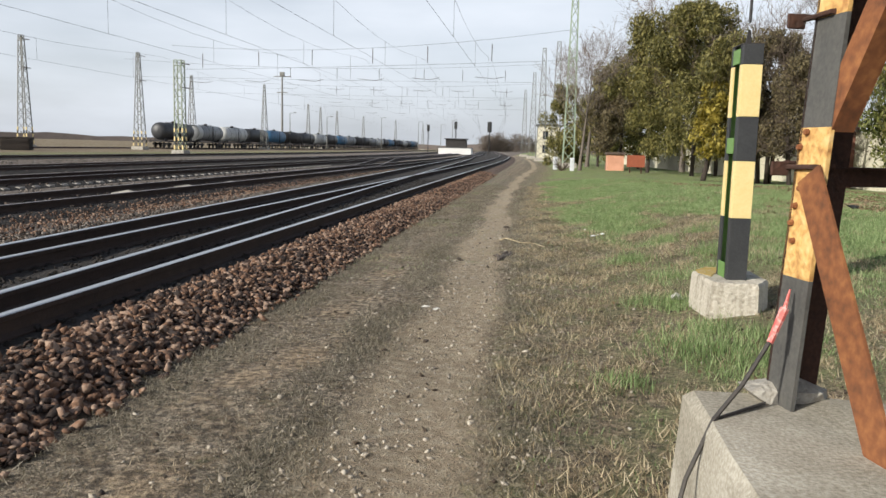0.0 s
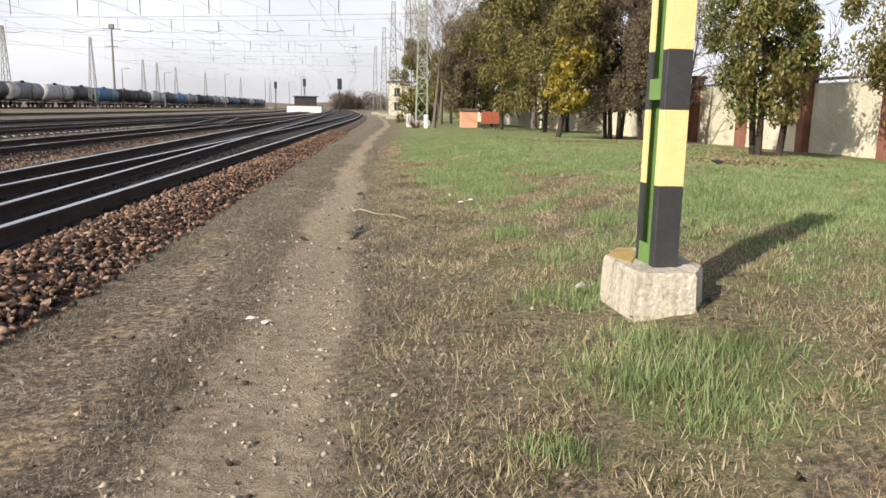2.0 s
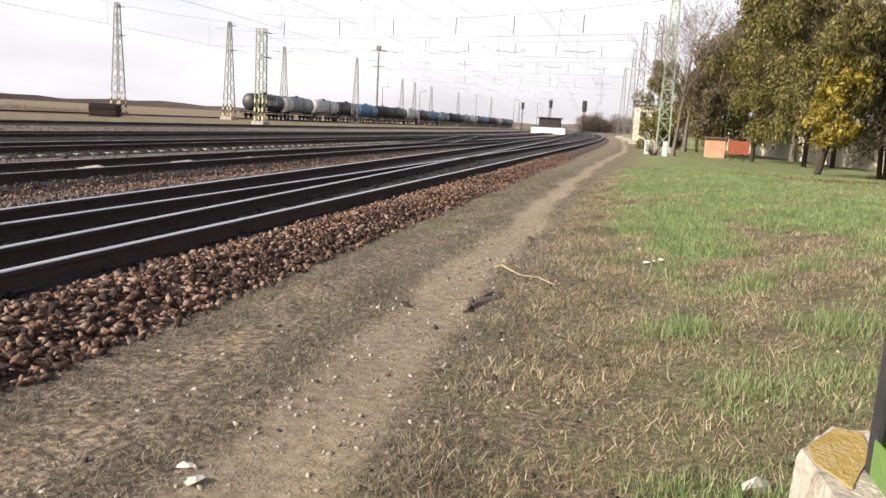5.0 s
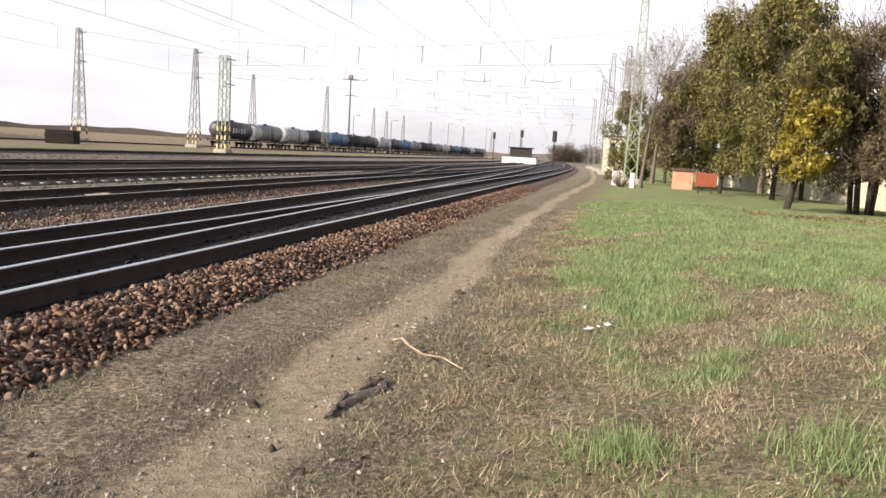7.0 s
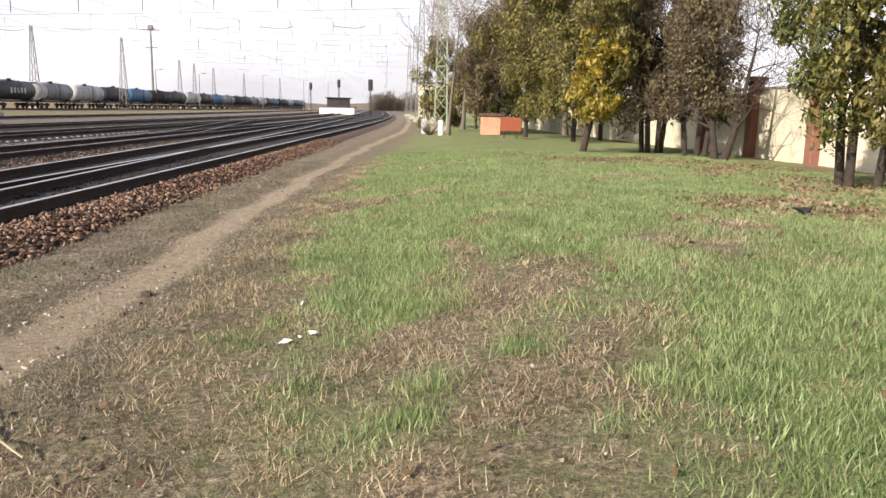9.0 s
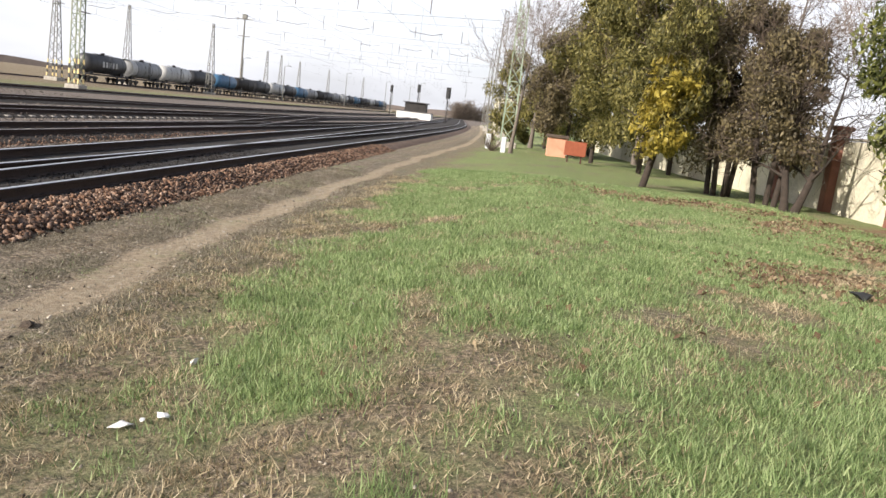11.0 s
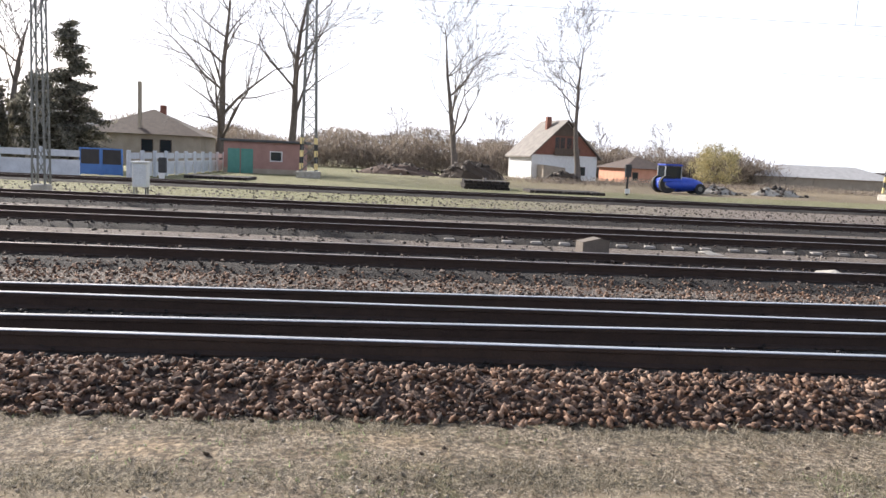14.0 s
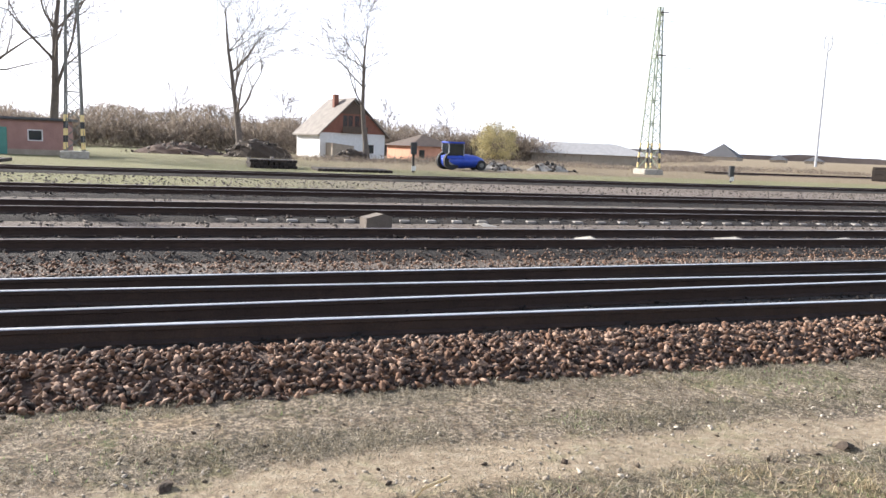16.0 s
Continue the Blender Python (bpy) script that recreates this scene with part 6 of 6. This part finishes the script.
for z in (0.83, 1.33):
    c = [(-0.012, 0.02), (-0.012, -0.15), (0.05, -0.16), (0.06, 0.02)]
    x_ = 0.034 * z
    g = Geo().line([(x_ + a, b, z + 0.004 * i) for i, (a, b) in enumerate(c + c[:1])], 0.009, 6)
    part("strap", g, M_DARKRUST_SHADE, rm)
    part("lug", Geo().box(x_ - 0.07, 0.0, z - 0.03, x_ - 0.005, 0.012, z + 0.02, 0.003), M_DARKRUST_SHADE, rm)
for z, yb in ((0.58, -0.07), (0.64, -0.05), (0.70, -0.06), (0.76, -0.08), (0.90, -0.05), (0.95, -0.08)):
    part("bolt", Geo().tube((0.034 * z - 0.002, yb, z), (0.034 * z - 0.016, yb, z), 0.012, 0.009, 6), M_RUST, rm)
g = Geo()
g.v, g.f = [(p[0] * 0.3 + 0.1, p[1] * 0.3 - 0.01, p[2] * 0.24) for p in rock(71, 0.8)], list(ICO_F)
g.mi = [0] * len(g.f)
part("mortar_lump", g, M_CONCRETE, rm, "lump of rough mortar round the leg")
# cable with red tape
cb_ = thing("cable", "black earthing cable bound with red and white tape", "cable", (0, 0, 0), 0)
pts = [(-0.27, 3.63, 0.86), (-0.33, 3.58, 0.74), (-0.42, 3.52, 0.61), (-0.52, 3.45, 0.51), (-0.61, 3.38, 0.33), (-0.66, 3.32, 0.15), (-0.7, 3.25, 0.02)]
g = Geo()
for a, b in zip(pts, pts[1:]):
    g.tube(a, b, 0.0075, n=6)
part("sheath", g, M_CABLE, cb_)
part("tape", Geo().tube((-0.272, 3.625, 0.855), (-0.325, 3.58, 0.745), 0.015, 0.011, 7).tube((-0.272, 3.625, 0.855), (-0.255, 3.64, 0.92), 0.008, 0.003, 5), M_REDTAPE, cb_)
part("loop", Geo().tube((-0.52, 3.45, 0.51), (-0.3, 3.66, 0.51), 0.006, 0.006, 5).tube((-0.52, 3.45, 0.51), (-0.585, 3.36, 0.1), 0.006, 0.006, 5), M_CABLE, cb_)


# ---------- small things along the path ----------
def stone(label, at, size, seed, mat, squash=0.7, name="stone", category="stone"):
    g = Geo()
    g.v = [tuple(p) for p in rock(seed, squash) * size]
    g.f = list(ICO_F)
    g.mi = [0] * len(g.f)
    ob = part(name, g, mat, None)
    ob.matrix_basis = pose(at[0], at[1], at[2] + float(hill(at[0], at[1])) + size * 0.18, 0, 0, seed * 40)
    return tagged(ob, label, category, "loose stones" if category == "stone" else "")


stone("pale stone lying beside the concrete block", (0.13, 7.75, 0), 0.13, 1, M_PALESTONE)
stone("white stone lying in the short grass", (-0.27, 14.1, 0), 0.09, 2, M_PALESTONE)
stone("dark clod of earth on the trodden path", (-1.6, 14.45, 0), 0.14, 3, M_CLOD, 0.6, "earth_clod", "clod")
stone("dark clod of earth beside the trodden path", (-2.03, 10.43, 0), 0.085, 4, M_CLOD, 0.6, "earth_clod", "clod")
stone("small pale stone on the trodden path", (-2.03, 7.4, 0), 0.06, 5, M_PALESTONE)
stone("flat pale stone on the trodden path", (-1.92, 7.3, 0), 0.09, 6, M_PALESTONE, 0.3)
bs = thing("box_stone", "squared concrete stone standing beside the siding", "concrete stone", (-12.7, 14.13, 0.03), 10, scale=0.68)
part("body", Geo().prism([(-0.40, 0), (0.40, 0), (0.40, 0.44), (0.12, 0.52), (-0.40, 0.40)], "x", -0.25, 0.25), M_BROWNSTONE, bs)
for k, (x, y, s) in enumerate(((-10.4, 17.6, 0.5), (-10.5, 20.9, 0.55), (-10.4, 23.6, 0.5), (-13.1, 16.6, 0.3), (-10.4, 28.0, 0.4))):
    t = thing("concrete_slab", "broken pale concrete slab lying across the siding", "concrete slab", (x, y, 0.12), 30 * k, "broken slabs on the siding")
    g = Geo()
    v = rock(20 + k, 0.3) * s * 1.4
    g.v, g.f = [tuple(p) for p in v], list(ICO_F)
    g.mi = [0] * len(g.f)
    part("body", g, M_CONCRETE, t)
# bark-like debris on the path
deb = thing("bark_debris", "dark torn piece of bark lying beside the path", "debris", (-1.47, 10.78, 0.0), 78, scale=0.8)
g = Geo()
q = np.random.RandomState(9)
n = 9
for i in range(n):
    xx = -0.38 + 0.76 * i / (n - 1)
    w = 0.055 * math.sin(math.pi * (i + 0.7) / (n + 0.4)) + 0.02
    for yy, zz in ((-w, 0.0), (-w * 0.4, 0.03), (w * 0.4, 0.034), (w, 0.0)):
        g.v.append((xx, yy + q.normal(0, 0.012), zz + q.normal(0, 0.006)))
for i in range(n - 1):
    g.f += [(i * 4 + k, i * 4 + k + 1, i * 4 + 5 + k, i * 4 + 4 + k) for k in range(3)]
g.mi = [0] * len(g.f)
part("bark", g, M_DRYBARK, deb, smooth=True)
q = np.random.RandomState(19)
for k, (x0, y0, ln, r_, a) in enumerate(((-0.36, 0.05, 0.36, 0.026, -0.1), (0.02, -0.06, 0.36, 0.022, -0.25), (0.2, 0.06, 0.26, 0.024, -0.2), (-0.55, -0.02, 0.22, 0.022, -0.2), (0.1, 0.09, 0.3, 0.014, -0.15))):
    pts = [(x0 + ln * f_ * math.cos(a + 0.5 * f_) + q.normal(0, 0.012), y0 + ln * f_ * math.sin(a + 0.5 * f_) + q.normal(0, 0.012), 0.006 + 0.016 * math.sin(2.6 * f_) + q.normal(0, 0.005)) for f_ in np.linspace(0, 1, 6)]
    part("splinter", Geo().line(pts, [r_ * w_ for w_ in (0.5, 0.9, 1.15, 0.85, 1.0, 0.35)], 6), M_DRYBARK, deb)
tw = thing("twig", "thin pale fallen twig beside the path", "twig", (-1.1, 11.4, 0.07), 0)
part("stem", Geo().tube((-0.5, 0.42, 0.02), (-0.42, 0.39, 0.05), 0.009, 0.009, 5).tube((-0.42, 0.39, 0.05), (-0.33, 0.22, 0.05), 0.009, 0.008, 5).tube((-0.33, 0.22, 0.05), (-0.2, 0.1, 0.03), 0.008, 0.008, 5).tube((-0.2, 0.1, 0.03), (-0.04, 0.03, 0.04), 0.008, 0.007, 5).tube((-0.04, 0.03, 0.04), (0.12, -0.08, 0.01), 0.007, 0.004, 5), M_DRYGRASS, tw)
for k, (x, y) in enumerate(((-0.05, 13.18), (-0.21, 13.05), (-0.13, 13.12))):
    t = thing("paper_scrap", "crumpled white scrap of paper in the grass", "litter", (x, y, float(hill(x, y)) + 0.03), 50 * k, "paper scraps")
    g = Geo()
    v = rock(30 + k, 0.35) * (0.085 if k < 2 else 0.04)
    g.v, g.f = [tuple(p) for p in v], list(ICO_F)
    g.mi = [0] * len(g.f)
    part("sheet", g, M_PAPER, t)
bl = thing("dark_litter", "dark crumpled rag lying in the leaf litter", "litter", (5.7, 18.4, 0.33), 20)
g = Geo()
g.v, g.f = [tuple(p) for p in rock(41, 0.8) * 0.28], list(ICO_F)
g.mi = [0] * len(g.f)
part("cloth", g, M_BLACK, bl)

# ---------- turf ----------
gr = np.random.RandomState(12)


def place(n, x0, x1, y0, y1, power):
    return gr.uniform(x0, x1, n), y0 + (y1 - y0) * gr.uniform(0, 1, n) ** power


def tufts(name, label, n, per, box, power, keep, hlo, hhi, wide, mat, spread=0.07, lean=0.7):
    x, y = place(n, *box, power)
    ok = gr.uniform(0, 1, n) < keep(x, y)
    x, y = x[ok], y[ok]
    k = gr.randint(per // 2, per + 1, len(x))
    X, Y = np.repeat(x, k), np.repeat(y, k)
    size = np.repeat(gr.uniform(0.6, 1.25, len(x)), k)
    X, Y = X + gr.normal(0, spread, len(X)), Y + gr.normal(0, spread, len(X))
    np.random.seed(n)
    H_ = gr.uniform(hlo, hhi, len(X)) * size
    ob = new(name, blades(name, X, Y, hill(X, Y), H_, wide * gr.uniform(0.7, 1.3, len(X)) * np.interp(Y, [7, 13, 28], [0.9, 1.05, 1.8]), mat, lean))
    return tagged(ob, label, "grass", kind="stuff")


def off_block(x, y):
    return ~((x > 0.2) & (x < 0.9) & (y > 6.9) & (y < 7.9)) & ~((x > -0.45) & (x < 1.0) & (y > 1.85) & (y < 3.75))


tufts("green_grass", "fresh green grass tufts on the verge", 62000, 28, (-1.2, 10.5, 3.6, 34), 1.3, lambda x, y: np.clip(greenness(x, y) * 1.5 - 0.3, 0, 0.95) * off_block(x, y) * (1 - 0.9 * drift(x, y)), 0.026, 0.088, 0.0042, M_GRASS, 0.06, 0.9)
tufts("short_grass", "short sparse grass growing through bare soil", 9000, 9, (-1.3, 7.0, 3.0, 24), 1.2, lambda x, y: np.clip(0.4 + 0.4 * wobble(x, y, 2.3, 1.1) + 0.4 * greenness(x, y), 0.05, 1) * (x - path_x(y) > 0.55) * off_block(x, y), 0.015, 0.05, 0.0034, M_GRASS, 0.08)
tufts("dry_grass", "dead straw-coloured grass among the turf", 38000, 22, (-1.4, 9.0, 2.5, 30), 1.25, lambda x, y: np.clip(0.95 - 0.75 * greenness(x, y), 0, 1) * (x - path_x(y) > 0.45) * off_block(x, y) * np.clip(0.55 + 0.6 * wobble(x, y, 4.3, 2.2), 0.08, 1), 0.018, 0.072, 0.0042, M_DRYGRASS, 0.06, 1.6)
tufts("grey_turf", "matted grey dry moss and grass beside the ballast", 38000, 14, (-3.4, -0.6, 1.5, 30), 1.25, lambda x, y: np.clip(0.15 + 0.95 * trodden(x, y) - sandy(x, y), 0, 1) * (np.abs(x - path_x(y)) > 0.26), 0.012, 0.05, 0.0045, M_GREYGRASS, 0.05, 1.8)
tufts("moss_turf", "dark olive moss and low weeds between the straw", 30000, 14, (-1.2, 5.0, 2.0, 24), 1.25, lambda x, y: np.clip(0.35 + 0.6 * wobble(x, y, 3.7, 0.7), 0, 1) * np.clip(1.1 - greenness(x, y), 0.1, 1) * (x - path_x(y) > 0.4) * off_block(x, y), 0.012, 0.04, 0.0045, M_MOSS, 0.05, 1.6)
tufts("thin_straw", "thin pale straw on the dusty strip beside the ballast", 9000, 7, (-3.3, -1.9, 1.5, 26), 1.25, lambda x, y: np.clip(0.2 + 0.5 * wobble(x, y, 2.1, 1.4), 0, 1) * (x - path_x(y) < -0.3), 0.01, 0.035, 0.0035, M_DRYGRASS, 0.06, 2.2)
tufts("sparse_verge", "small green shoots beside the path", 2500, 6, (-3.2, -1.3, 8.0, 32), 1.2, lambda x, y: 0.5 * (np.abs(x - path_x(y)) > 0.35) * (wobble(x, y, 1.5, 3) > 0.2), 0.02, 0.05, 0.004, M_GRASS, 0.07)
for k, (x, y, s) in enumerate(((0.04, 10.17, 1.0), (0.97, 10.02, 1.1), (0.74, 9.12, 1.0), (0.25, 8.99, 0.9), (0.68, 11.98, 0.8), (0.63, 11.53, 0.7), (0.04, 10.19, 1.1), (0.94, 10.23, 1.2), (-0.09, 6.06, 1.1), (0.13, 7.66, 0.8), (-0.17, 7.63, 0.8), (0.03, 7.36, 0.6), (0.17, 6.56, 1.0), (0.1, 6.03, 1.2), (0.21, 5.65, 1.0), (-0.55, 5.39, 0.7), (0.48, 6.27, 1.0), (0.87, 13.44, 0.6), (1.24, 12.37, 0.9))):
    m_ = 280
    X, Y = x + gr.normal(0, 0.13 * s, m_), y + gr.normal(0, 0.13 * s, m_)
    np.random.seed(k)
    t = tagged(new("grass_tuft", blades("grass_tuft", X, Y, hill(X, Y), gr.uniform(0.04, 0.15, m_) * s, np.full(m_, 0.0036), M_GRASS, 0.7)), "dense tuft of long fresh green grass", "grass tuft", "grass tufts", "stuff")
n = 14000
x, y = place(n, 1.5, 10.5, 14, 34, 1.0)
keep = gr.uniform(0, 1, n) < np.clip(drift(x, y), 0.03, 1)
x, y = x[keep], y[keep]
nn = gr.normal(size=(len(x), 3)) * 0.6 + np.array([0, 0, 1])
nn /= np.linalg.norm(nn, axis=1)[:, None]
np.random.seed(3)
tagged(new("fallen_leaves", cards("fallen_leaves", np.stack([x, y, hill(x, y) + 0.03], 1), nn, np.full(len(x), 0.06), np.full(len(x), 0.05), M_DEADLEAF)), "drift of dead brown leaves on the turf", "leaves", kind="stuff")
n = 200
x, y = place(n, -1.2, 5, 5, 20, 1.2)
nn = gr.normal(size=(n, 3)) * 0.6 + np.array([0, 0, 1])
nn /= np.linalg.norm(nn, axis=1)[:, None]
tagged(new("scattered_leaves", cards("scattered_leaves", np.stack([x, y, hill(x, y) + 0.03], 1), nn, np.full(n, 0.035), np.full(n, 0.03), M_DEADLEAF)), "single dead leaves scattered over the turf", "leaves", kind="stuff")
n = 8000
y = 1.5 + 26 * gr.uniform(0, 1, n) ** 1.4
x = path_x(y) + gr.normal(0, 0.42, n)
x[5500:] = gr.uniform(-3.3, 3.0, n - 5500)
p = np.stack([x, y, hill(x, y) + 0.002], 1)
tagged(new("stone_chips", rocks("stone_chips", p, 0.008 + 0.03 * gr.uniform(0, 1, n) ** 4, M_CHIP)), "small pale stone chips trodden into the path", "gravel", kind="stuff")
n = 1500
y = 1.5 + 22 * gr.uniform(0, 1, n) ** 1.3
x = gr.uniform(-3.4, 2.5, n)
p = np.stack([x, y, hill(x, y) + 0.003], 1)
tagged(new("soil_crumbs", rocks("soil_crumbs", p, 0.012 + 0.035 * gr.uniform(0, 1, n) ** 3, M_CLOD)), "dark crumbs of earth on the trodden ground", "soil", kind="stuff")

# ---------- single ballast stones where the path passes nearest ----------
bank = thing("ballast_bank", "loose rust-brown stones on top of the ballast slope", "ballast", (0, 0, 0), 0, kind="structure")
me_rocks = []
for k in range(6):
    g = Geo()
    g.v, g.f = [tuple(p) for p in rock(60 + k)], list(ICO_F)
    g.mi = [0] * len(g.f)
    me_rocks.append(g.mesh("ballast_stone", M_STONE_P))
for k in range(300):
    y = 3.0 + 11.0 * gr.uniform()
    x = gr.uniform(-3.95, -3.3)
    s = gr.uniform(0.045, 0.08)
    part("ballast_stone", me_rocks[k % 6], None, bank, at=pose(x, y, float(shoulder_z(x)) + 0.03, gr.uniform(-30, 30), gr.uniform(-30, 30), gr.uniform(0, 360)) @ Matrix.Diagonal((s, s, s, 1)))
